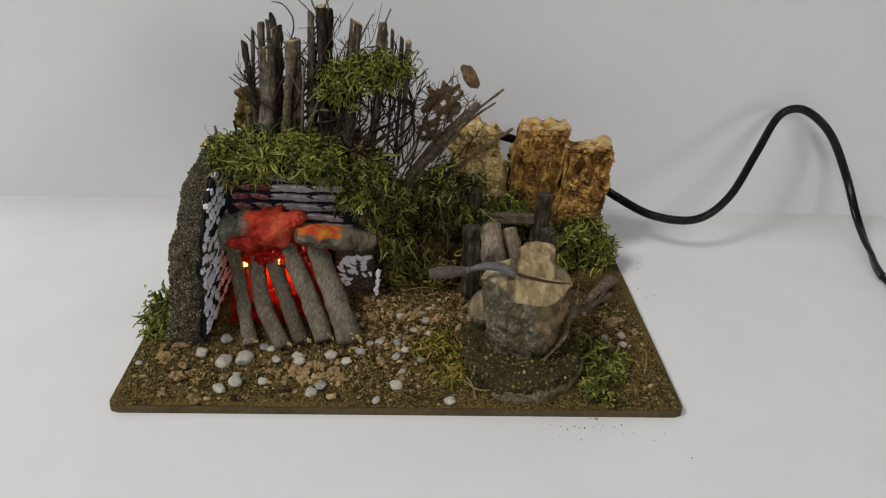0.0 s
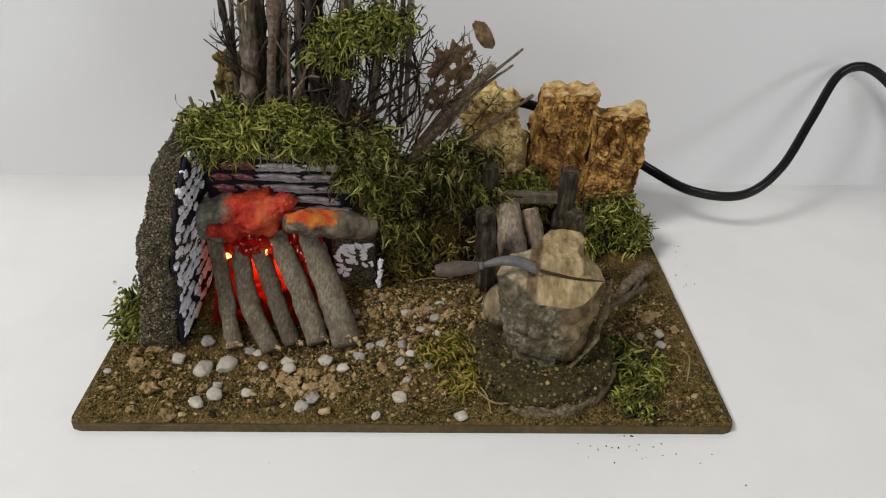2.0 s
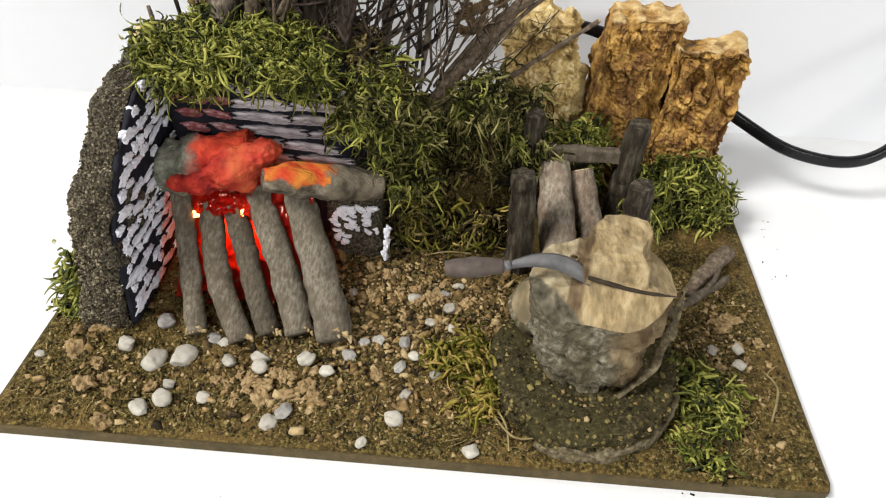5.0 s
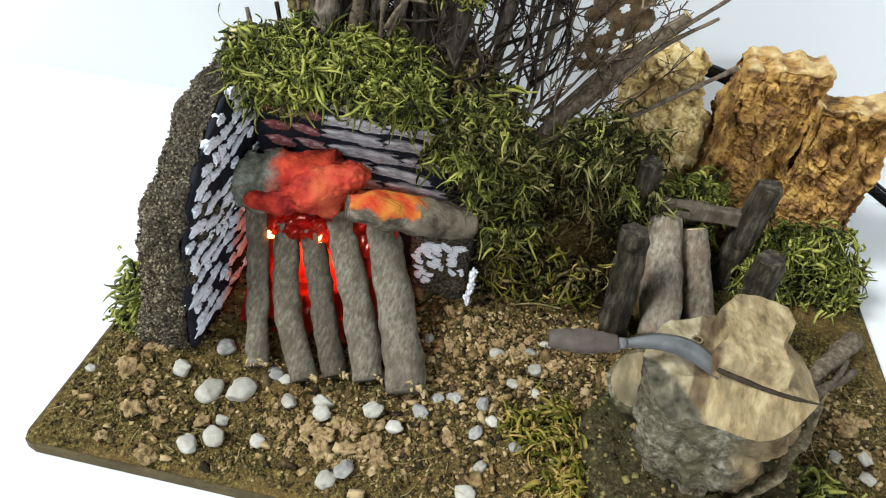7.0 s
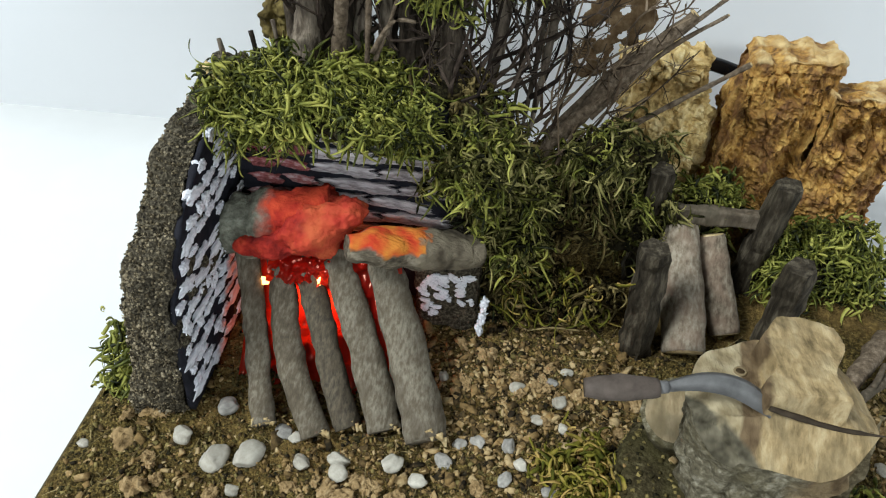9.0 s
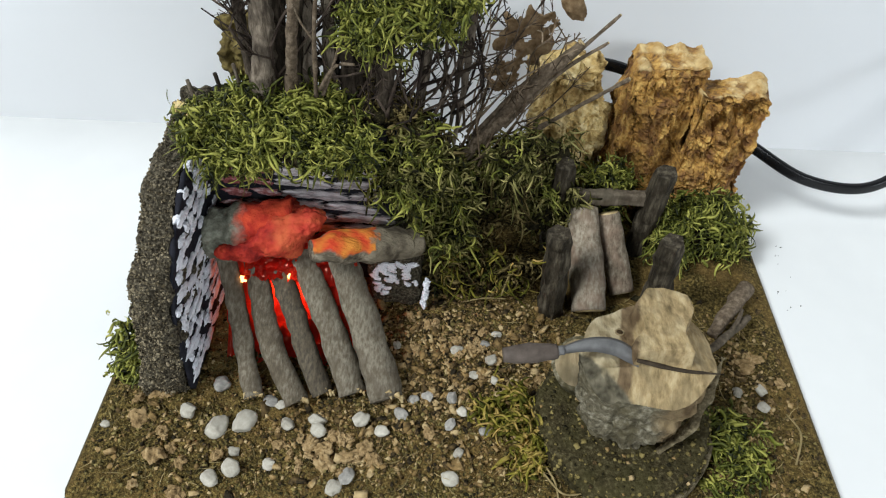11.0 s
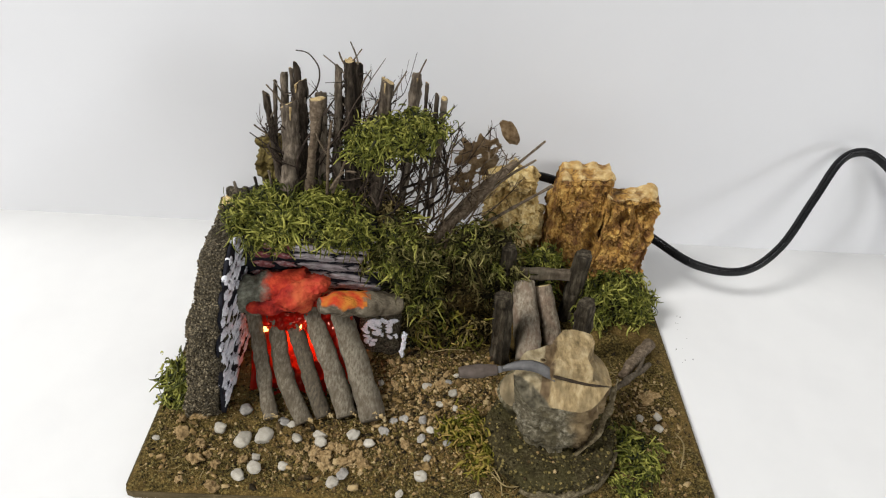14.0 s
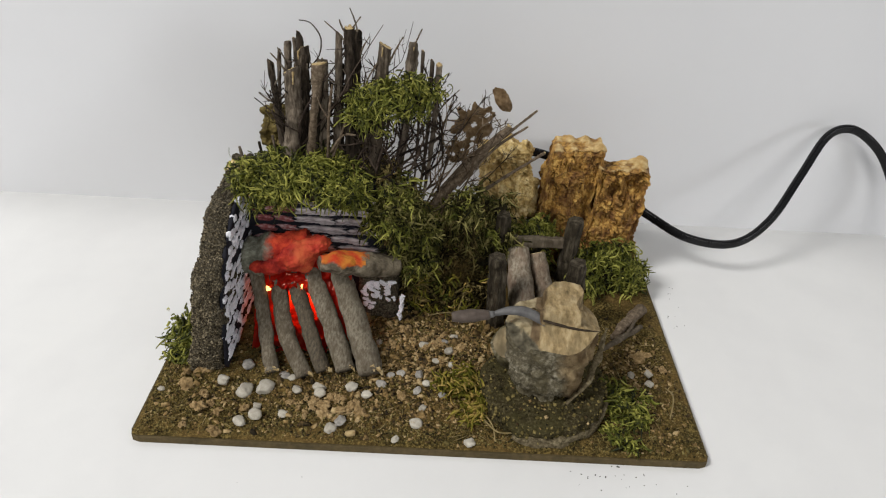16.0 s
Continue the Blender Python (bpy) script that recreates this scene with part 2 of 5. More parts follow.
M_GRAVEL = mat("brown_grit", [(0.022, 0.017, 0.010), (0.110, 0.088, 0.052), (0.30, 0.25, 0.165)], 500, 0.95, 0, island=1.0)
M_SOOT = mat("black_mortar", [(0.006, 0.006, 0.009), (0.022, 0.022, 0.03)], 400, 0.75, 0.5, 900)
M_BRICK = mat("white_painted_brick", [(0.50, 0.50, 0.56), (0.82, 0.82, 0.87), (0.90, 0.90, 0.93)], 2.6, 0.8, 0.6, 8.0, 0.0002, obrandom=0.3)
M_BRICK_GREY = mat("grey_painted_brick", [(0.08, 0.062, 0.064), (0.40, 0.36, 0.365), (0.74, 0.70, 0.71)], 3.0, 0.6, 0.7, 9.0, 0.0003, obrandom=0.3)
# Left back bricks: the red hearth glow is mixed into their paint colour.
M_BRICK_REDLIT = mat("red_lit_painted_brick", [(0.07, 0.010, 0.010), (0.28, 0.09, 0.09), (0.62, 0.50, 0.51)], 3.0, 0.6, 0.7, 9.0, 0.0003, obrandom=0.6)
M_RED = paint_over(mat("red_ember_paint", [(0.11, 0.008, 0.008), (0.34, 0.025, 0.016), (0.50, 0.06, 0.025)], 190, 0.75, 0.8, 700, 0.0008, contrast=0.2,
                  coarse=((0.20, 0.014, 0.010), 90, 0.3)), (0.42, 0.040, 0.024), (0.47, 0.095, 0.036), 0, -0.0560, -0.0490, 0.012, 170.0)
M_CAPLOG = mat("ember_log_bark", [(0.03, 0.024, 0.017), (0.115, 0.094, 0.066), (0.29, 0.25, 0.185)], 620, 0.85, 0.9, 1000, 0.0007, stretch=(0.35, 1, 1), contrast=0.2)
M_CAPLOG = tone_over(M_CAPLOG, (0.50, 0.050, 0.018), (0.55, 0.20, 0.032), (0.30, 0, 1), 0.0282, 0.0290, 0.0050, 230.0)
M_CAPLOG = tone_over(M_CAPLOG, (0.07, 0.056, 0.038), (0.22, 0.185, 0.13), (1, 0, 0), -0.0262, -0.0246, 0.014, 260.0)
M_GREENLOG = paint_over(mat("green_grey_bark", [(0.06, 0.056, 0.04), (0.15, 0.15, 0.115), (0.26, 0.265, 0.21)], 420, 0.9, 0.9, 900, 0.0008, contrast=0.2),
                        (0.30, 0.02, 0.012), (0.50, 0.06, 0.025), 0, -0.066, -0.0615, 0.010, 300.0)
M_STEEL = mat("dull_grey_steel", [(0.07, 0.068, 0.067), (0.16, 0.155, 0.152)], 260, 0.5, 0.2, 600, metal=0.1, spec=0.4)
M_HANDLE = mat("grey_brown_handle", [(0.055, 0.042, 0.034), (0.115, 0.092, 0.076)], 400, 0.6, 0.3, 700)
M_CABLE = mat("black_rubber", [(0.004, 0.004, 0.0045), (0.009, 0.009, 0.010)], 80, 0.26, 0.05, 500, spec=0.25)
M_PEBBLE = mat("white_pebble", [(0.26, 0.235, 0.188), (0.52, 0.485, 0.41)], 2.2, 0.6, 0.3, 9.0, 0.0002, obrandom=0.5)
M_PEBBLE_GREY = mat("grey_pebble", [(0.16, 0.15, 0.135), (0.40, 0.375, 0.335)], 2.5, 0.65, 0.3, 9.0, 0.0002, obrandom=0.6)
M_LEAF = mat("dry_leaf", [(0.085, 0.050, 0.023), (0.22, 0.145, 0.075), (0.38, 0.28, 0.165)], 420, 0.7, 0.4, 700)
leafy(M_LEAF, 0.35)
M_CUT_SHADE = mat("cut_shade_brown", [(0.02, 0.014, 0.009), (0.06, 0.045, 0.03)], 500, 0.9, 0.4)
M_HOLE = mat("dark_hole", [(0.03, 0.02, 0.01), (0.07, 0.045, 0.02)], 500, 0.9, 0.2)

M_FILM = bpy.data.materials.new("red_film")
M_FILM.use_nodes = True
_n, _l = M_FILM.node_tree.nodes, M_FILM.node_tree.links
_t, _d, _g = _n.new("ShaderNodeBsdfTranslucent"), _n.new("ShaderNodeBsdfDiffuse"), _n.new("ShaderNodeBsdfGlossy")
_m, _a = _n.new("ShaderNodeMixShader"), _n.new("ShaderNodeMixShader")
_t.inputs[0].default_value, _d.inputs[0].default_value = (0.85, 0.075, 0.025, 1), (0.30, 0.012, 0.008, 1)
_g.inputs[0].default_value, _g.inputs[1].default_value = (0.9, 0.35, 0.25, 1), 0.15
_m.inputs[0].default_value, _a.inputs[0].default_value = 0.25, 0.05
_l.new(_t.outputs[0], _m.inputs[1]), _l.new(_d.outputs[0], _m.inputs[2])
_l.new(_m.outputs[0], _a.inputs[1]), _l.new(_g.outputs[0], _a.inputs[2])
_l.new(_a.outputs[0], _n["Material Output"].inputs[0])

M_LED = bpy.data.materials.new("lit_led_and_streak")
M_LED.use_nodes = True
_b = M_LED.node_tree.nodes["Principled BSDF"]
_b.inputs["Base Color"].default_value = (0.9, 0.4, 0.15, 1)
_b.inputs["Emission Color"].default_value = (1.0, 0.42, 0.12, 1)
_b.inputs["Emission Strength"].default_value = 4.5
M_TUBE = bpy.data.materials.new("lamp_diffuser")
M_TUBE.use_nodes = True
_b = M_TUBE.node_tree.nodes["Principled BSDF"]
_b.inputs["Emission Color"].default_value, _b.inputs["Emission Strength"].default_value = (1, 0.98, 0.95, 1), 4.0

# ---- geometry ----
RNG = np.random.default_rng(7)


def mesh_of(name, data, material, smooth=True):
    v, f = data
    me = bpy.data.meshes.new(name)
    me.from_pydata([tuple(map(float, p)) for p in v], [], [tuple(map(int, q)) for q in f])
    me.materials.append(material)
    if smooth:
        me.polygons.foreach_set("use_smooth", [True] * len(me.polygons))
    me.update()
    return me


def part(name, data, material, parent, label="", smooth=True):
    """One mesh in world places, under a thing or a part."""
    ob = new(name, mesh_of(name, data, material, smooth))
    ob.parent = parent
    if parent.type == "EMPTY":
        ob.matrix_parent_inverse = Matrix.Translation(parent.location).inverted()
    return tagged(ob, label)


def thing(name, data, material, label, category, group="", kind="", smooth=True):
    return tagged(new(name, mesh_of(name, data, material, smooth)), label, category, group, kind)


def base(name, at, label, category, group="", kind=""):
    ob = new(name)
    ob.location, ob.empty_display_size = at, 0.01
    return tagged(ob, label, category, group, kind)


def join(*datas):
    v, f, k = [], [], 0
    for a, b in datas:
        v.extend(a)
        f.extend(tuple(i + k for i in q) for q in b)
        k += len(a)
    return v, f


def lattice(n, fn):
    """The closed skin of a cube divided n times along each side, every corner sent through fn(a, b, c) with 0..1."""
    nx, ny, nz = n
    index, v, f = {}, [], []

    def at(i, j, k):
        key = (i, j, k)
        if key not in index:
            index[key] = len(v)
            v.append(Vector(fn(i / nx, j / ny, k / nz)))
        return index[key]
    for i in range(nx):
        for j in range(ny):
            f.append((at(i, j, 0), at(i, j + 1, 0), at(i + 1, j + 1, 0), at(i + 1, j, 0)))
            f.append((at(i, j, nz), at(i + 1, j, nz), at(i + 1, j + 1, nz), at(i, j + 1, nz)))
    for i in range(nx):
        for k in range(nz):
            f.append((at(i, 0, k), at(i + 1, 0, k), at(i + 1, 0, k + 1), at(i, 0, k + 1)))
            f.append((at(i, ny, k), at(i, ny, k + 1), at(i + 1, ny, k + 1), at(i + 1, ny, k)))
    for j in range(ny):
        for k in range(nz):
            f.append((at(0, j, k), at(0, j, k + 1), at(0, j + 1, k + 1), at(0, j + 1, k)))
            f.append((at(nx, j, k), at(nx, j + 1, k), at(nx, j + 1, k + 1), at(nx, j, k + 1)))
    return v, f


def roughen(data, layers, keep_floor=None, pits=(), tall=1.0):
    """Pushes a skin in and out along its normals by several scales of noise: (size of a lump, depth)."""
    v, f = data
    nrm = [Vector((0, 0, 0)) for _ in v]
    for q in f:
        a, b, c = v[q[0]], v[q[1]], v[q[2]]
        m = (b - a).cross(c - a)
        if m.length > 0:
            m.normalize()
        for i in q:
            nrm[i] += m
    out = []
    for p, m in zip(v, nrm):
        if m.length > 0:
            m.normalize()
        d = sum(depth * noise.noise(p / size) for size, depth in layers) - sum(depth * min(1.0, 3.5 * max(0.0, noise.noise(Vector((p.x, p.y, p.z * tall)) / size) - 0.10)) for size, depth in pits)
        q = p + m * d
        if keep_floor is not None and q.z < keep_floor:
            q.z = keep_floor
        out.append(q)
    return out, f


def rounded(n, lo, hi, power=4.0, bend=None):
    """A block between two corners with rounded edges."""
    lo, hi = Vector(lo), Vector(hi)
    mid, half = (lo + hi) / 2, (hi - lo) / 2

    def fn(a, b, c):
        u = Vector((2 * a - 1, 2 * b - 1, 2 * c - 1))
        r = (abs(u.x) ** power + abs(u.y) ** power + abs(u.z) ** power) ** (1 / power)
        u = u / r
        p = Vector((mid.x + half.x * u.x, mid.y + half.y * u.y, mid.z + half.z * u.z))
        return bend(p) if bend else p
    return lattice((n, n, n) if isinstance(n, int) else n, fn)


def spline(points, count):
    """Evenly many places along a smooth curve through the points."""
    p = [Vector(q) for q in points]
    if len(p) == 2:
        return [p[0].lerp(p[1], i / (count - 1)) for i in range(count)]
    out = []
    for i in range(count):
        s = i / (count - 1) * (len(p) - 1)
        k = min(int(s), len(p) - 2)
        u = s - k
        a, b, c, d = p[max(k - 1, 0)], p[k], p[k + 1], p[min(k + 2, len(p) - 1)]
        out.append(0.5 * ((2 * b) + (c - a) * u + (2 * a - 5 * b + 4 * c - d) * u * u + (3 * b - a - 3 * c + d) * u ** 3))
    return out


def tube(points, radii, sides=10, count=12, lump=0.0, size=0.004, flat=1.0, cap=True):
    """A limb along a curve; radii are spread evenly along it. Returns its skin."""
    c = spline(points, count)
    rr = np.interp(np.linspace(0, 1, count), np.linspace(0, 1, len(radii)), radii)
    v, f = [], []
    up = Vector((0.13, 0.21, 0.97))
    t0 = (c[1] - c[0]).normalized()
    if abs(t0.dot(up)) > 0.9:
        up = Vector((0.97, 0.1, 0.2))
    for k, p in enumerate(c):
        t = (c[min(k + 1, count - 1)] - c[max(k - 1, 0)]).normalized()
        x = up.cross(t).normalized()
        y = t.cross(x)
        for s in range(sides):
            a = 2 * math.pi * s / sides
            w = x * math.cos(a) + y * math.sin(a) * flat
            r = rr[k] + lump * noise.noise((p + w * rr[k]) / size)
            v.append(p + w * r)
    for k in range(count - 1):
        for s in range(sides):
            a, b = k * sides + s, k * sides + (s + 1) % sides
            f.append((a, b, b + sides, a + sides))
    if cap:
        f.append(tuple(reversed(range(sides))))
        f.append(tuple(range((count - 1) * sides, count * sides)))
    return v, f


def strands(root, way, length, width, curl, rng, seg=4, droop=0.0):
    """Fine three-sided fibres that bend and thin out."""
    n = len(root)
    way = way / np.linalg.norm(way, axis=1, keepdims=True)
    side = np.cross(way, rng.normal(size=(n, 3)))
    side /= np.linalg.norm(side, axis=1, keepdims=True) + 1e-9
    other = np.cross(way, side)
    length, width = np.broadcast_to(length, n)[:, None], np.broadcast_to(width, n)[:, None]
    bow = 0.05 + np.abs(rng.normal(size=(n, 1))) * curl * 3.2
    twist = rng.normal(size=(n, 1)) * curl * 0.3
    wave, phase = rng.uniform(0.0, 0.10, size=(n, 1)) * min(1.0, curl * 1.6), rng.uniform(0, 6.3, size=(n, 1))
    verts = np.empty((n, (seg + 1) * 3, 3))
    for k in range(seg + 1):
        s = k / seg
        c = root + length * (way * np.sin(bow * s) / bow + side * (1 - np.cos(bow * s)) / bow + other * (twist * s ** 2 + wave * np.sin(s * 5.0 + phase)))
        c[:, 2] -= (droop * length * s * s)[:, 0]
        w = width * (1.0 - 0.6 * s ** 3)
        for j in range(3):
            a = 2.0944 * j
            verts[:, k * 3 + j] = c + w * (side * math.cos(a) + other * math.sin(a))
    quad = []
    for k in range(seg):
        for j in range(3):
            quad.append((k * 3 + j, k * 3 + (j + 1) % 3, k * 3 + 3 + (j + 1) % 3, k * 3 + 3 + j))
    quad = np.array(quad)
    faces = (quad[None] + (np.arange(n) * (seg + 1) * 3)[:, None, None]).reshape(-1, 4)
    return verts.reshape(-1, 3), faces


def fast_mesh(name, verts, faces, material):
    me = bpy.data.meshes.new(name)
    me.vertices.add(len(verts))
    me.vertices.foreach_set("co", np.asarray(verts, dtype=np.float32).ravel())
    me.loops.add(faces.size)
    me.loops.foreach_set("vertex_index", faces.astype(np.int32).ravel())
    me.polygons.add(len(faces))
    me.polygons.foreach_set("loop_start", np.arange(0, faces.size, faces.shape[1], dtype=np.int32))
    me.materials.append(material)
    me.update(calc_edges=True)
    me.validate()
    return me


def moss(name, blobs, count, length, width, material, label, seed, curl=0.8, up=0.0, droop=0.3, core=True, ragged=0.0022):
    """A cushion of tangled moss sprigs on near-black filler lumps that deepen its gaps. blobs: middle and half-widths,
    six numbers each.
    """
    rng = np.random.default_rng(seed)
    vol = np.array([b[3] * b[4] + b[4] * b[5] + b[3] * b[5] for b in blobs])
    tufts = max(6, count // 17)
    pick = rng.choice(len(blobs), size=tufts, p=vol / vol.sum())
    bl = np.array(blobs)[pick]
    d = rng.normal(size=(tufts, 3))
    d /= np.linalg.norm(d, axis=1, keepdims=True)
    d[:, 2] = np.where(d[:, 2] < -0.45, -d[:, 2], d[:, 2])
    nrm = d / bl[:, 3:]
    nrm /= np.linalg.norm(nrm, axis=1, keepdims=True)
    heart = bl[:, :3] + d * bl[:, 3:] * 0.9 + nrm * rng.normal(0, ragged, (tufts, 1))
    turn = rng.normal(size=(tufts, 3))
    turn -= nrm * (turn * nrm).sum(1, keepdims=True)
    flow = nrm * rng.uniform(-0.1, 0.4, (tufts, 1)) + turn * 0.75
    flow[:, 2] += up
    of = rng.integers(0, tufts, count)
    root = heart[of] + rng.normal(size=(count, 3)) * 0.0015
    root[:, 2] = np.maximum(root[:, 2], 0.0045)
    way = flow[of] + rng.normal(size=(count, 3)) * 0.30
    v, f = strands(root, way, rng.uniform(0.35, 1.15, count) * length, rng.uniform(0.55, 1.35, count) * width, curl, rng, 7, droop)
    v[:, 2] = np.maximum(v[:, 2], 0.0042)
    ob = tagged(new(name, fast_mesh(name, v, f, material)), label, "moss", kind="stuff")
    # Added near-black lumps stand in for shade between the sprigs.
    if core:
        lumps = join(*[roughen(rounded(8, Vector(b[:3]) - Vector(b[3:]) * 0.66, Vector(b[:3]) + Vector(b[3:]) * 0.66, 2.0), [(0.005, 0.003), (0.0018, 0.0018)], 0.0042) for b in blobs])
        part("shade_core", lumps, M_SHADE_CRUMB, ob, "near-black filler that darkens the gaps in the moss")
    return ob


def limb(name, points, radii, material, label, category, group="", sides=10, count=12, lump=0.0004, ends="ab", flat=1.0, cut=M_CUT):
    """A piece of branch with bark, and a sawn face at one or both ends."""
    ob = thing(name, tube(points, radii, sides, count, lump, 0.004, flat), material, label, category, group)
    c = spline(points, count)
    for which in ends:
        p, t, r = (c[0], c[0] - c[1], radii[0]) if which == "a" else (c[-1], c[-1] - c[-2], radii[-1])
        t = t.normalized()
        part("cut_end", tube([p - t * r * 0.3, p + t * 0.00025], [r * 0.93, r * 0.86], sides, 3, 0.0002, 0.002, flat), cut, ob, "pale sawn wood")
    return ob

# ---- room and table ----


def box(lo, hi):
    x0, y0, z0 = lo
    x1, y1, z1 = hi
    v = [(x, y, z) for z in (z0, z1) for y in (y0, y1) for x in (x0, x1)]
    return v, [(0, 2, 3, 1), (4, 5, 7, 6), (0, 1, 5, 4), (2, 6, 7, 3), (0, 4, 6, 2), (1, 3, 7, 5)]


def setting(name, data, material, label, category):
    return thing(name, data, material, label, category, kind="structure", smooth=False)


WALL_Y = 0.1655
setting("wall_north", box((-4.0, WALL_Y, -0.75), (4.0, WALL_Y + 0.1, 2.0)), M_WALL, "plain white wall behind the table", "wall")
setting("wall_south", box((-4.0, -7.1, -0.75), (4.0, -7.0, 2.0)), M_ROOM, "plain grey wall of the room, out of view", "wall")
setting("wall_west", box((-4.1, -7.1, -0.75), (-4.0, WALL_Y + 0.1, 2.0)), M_ROOM, "plain grey wall of the room, out of view", "wall")
wy0, wy1, wz0, wz1 = WINDOW
setting("wall_east", join(box((4.0, -7.1, -0.75), (4.1, wy0, 2.0)), box((4.0, wy1, -0.75), (4.1, WALL_Y + 0.1, 2.0)),
                          box((4.0, wy0, -0.75), (4.1, wy1, wz0)), box((4.0, wy0, wz1), (4.1, wy1, 2.0))), M_ROOM, "plain grey wall with one window, out of view", "wall")
window = base("window_1", (4.05, (wy0 + wy1) / 2, wz0), "white framed window letting in daylight", "window", kind="structure")
part("window_frame", join(box((4.03, wy0, wz0), (4.08, wy0 + 0.05, wz1)), box((4.03, wy1 - 0.05, wz0), (4.08, wy1, wz1)),
                          box((4.03, wy0 + 0.05, wz0), (4.08, wy1 - 0.05, wz0 + 0.05)), box((4.03, wy0 + 0.05, wz1 - 0.05), (4.08, wy1 - 0.05, wz1))), M_ROOM, window, smooth=False)
setting("ceiling", box((-4.1, -7.1, 2.0), (4.1, WALL_Y + 0.1, 2.1)), M_ROOM, "plain grey ceiling, out of view", "ceiling")
setting("floor", box((-4.1, -7.1, -0.85), (4.1, WALL_Y + 0.1, -0.75)), M_ROOM, "plain grey floor, out of view", "floor")

table = base("table", (0, -0.3, -0.75), "smooth white table standing against the wall", "table")
part("tabletop", rounded((24, 16, 4), (-0.8, -0.62, -0.028), (0.8, WALL_Y + 0.006, 0.0), 40.0), M_TABLE, table)
for sx in (-0.74, 0.74):
    for y in (-0.56, 0.11):
        part("leg", box((sx - 0.02, y - 0.02, -0.75), (sx + 0.02, y + 0.02, -0.027)), M_TABLE, table, smooth=False)
for lx, ly, sx, sy, _ in LAMPS:
    lamp = base("ceiling_light", (lx, ly, 2.0), "long white ceiling light", "lamp", "ceiling lights")
    part("housing", box((lx - sx / 2 - 0.03, ly - sy / 2 - 0.03, 1.92), (lx + sx / 2 + 0.03, ly + sy / 2 + 0.03, 2.0)), M_ROOM, lamp, smooth=False)

# ---- base with its soil ----
scenery = base("scenery_base", (0, 0.075, 0), "dark hardboard base covered with soil and cork dust", "base")
BX, BY = 0.1012, 0.146


def corner_round(p, r=0.003):
    x, y = max(abs(p.x) - (BX - r), 0), max(abs(p.y - BY / 2) - (BY / 2 - r), 0)
    h = math.hypot(x, y)
    if x > 0 and y > 0 and h > r:
        k = r / h
        p.x = math.copysign(BX - r + x * k, p.x)
        p.y = BY / 2 + math.copysign(BY / 2 - r + y * k, p.y - BY / 2)
    return p


part("board", lattice((60, 45, 2), lambda a, b, c: corner_round(Vector((BX * (2 * a - 1), BY * b, 0.0028 * c)))), M_BOARD, scenery, smooth=False)


def soil_height(x, y):
    p = Vector((x, y, 0))
    edge = min(BX - abs(x), y, BY - y)
    h = 0.0006 + 0.0012 * (noise.noise(p / 0.009) + 0.6) + 0.0011 * (noise.noise(p / 0.0032) + 0.3) + 0.0008 * noise.noise(p / 0.0014)
    h += 0.0018 * math.exp(-(((x + 0.005) / 0.03) ** 2 + ((y - 0.05) / 0.022) ** 2))
    return max(0.0, h) * min(1.0, max(edge, 0) / 0.007)


NX, NY = 230, 170
sv, sf = [], []
for j in range(NY + 1):
    for i in range(NX + 1):
        q = corner_round(Vector(((BX - 0.0006) * (2 * i / NX - 1), 0.0006 + (BY - 0.0012) * j / NY, 0)), 0.004)
        sv.append((q.x, q.y, 0.0029 + soil_height(q.x, q.y)))
for j in range(NY):
    for i in range(NX):
        a = j * (NX + 1) + i
        sf.append((a, a + 1, a + NX + 2, a + NX + 1))
part("soil_layer", (sv, sf), M_SOIL, scenery, "brown soil and sawdust glued on")


def ground(x, y):
    return 0.0029 + soil_height(x, y)


# ---- niche of stonework ----
niche = base("stone_niche", (-0.055, 0.08, 0.003), "small stonework fireplace niche with brick-painted inner walls", "fireplace")


def front_edge(z):
    """How far forward the side wall reaches at each height."""
    return float(np.interp(z, [0.0, 0.012, 0.030, 0.037, 0.044, 0.050, 0.055, 0.059, 0.0615, 0.0645],
                           [0.0330, 0.0322, 0.0338, 0.0362, 0.0402, 0.0462, 0.0540, 0.0615, 0.0700, 0.0860]))


def side_wall(a, b, c):
    z = 0.003 + 0.0610 * c
    y0 = front_edge(z)
    ledge = 0.0012 / (1 + math.exp((z - 0.0475) / 0.0006))
    x0, x1 = -0.0878 + 0.0052 * c - ledge, -0.0762 + 0.001 * c
    bulge = 0.0015 * math.sin(math.pi * a) * (1 - b)
    return x0 + (x1 - x0) * a, y0 - bulge + (0.096 - y0) * b, z


left_wall = part("side_wall", roughen(lattice((18, 64, 72), side_wall), [(0.009, 0.0018), (0.0032, 0.0015), (0.0014, 0.0010)], 0.003),
                 M_STONEWALL, niche, "rough grey-brown stonework")


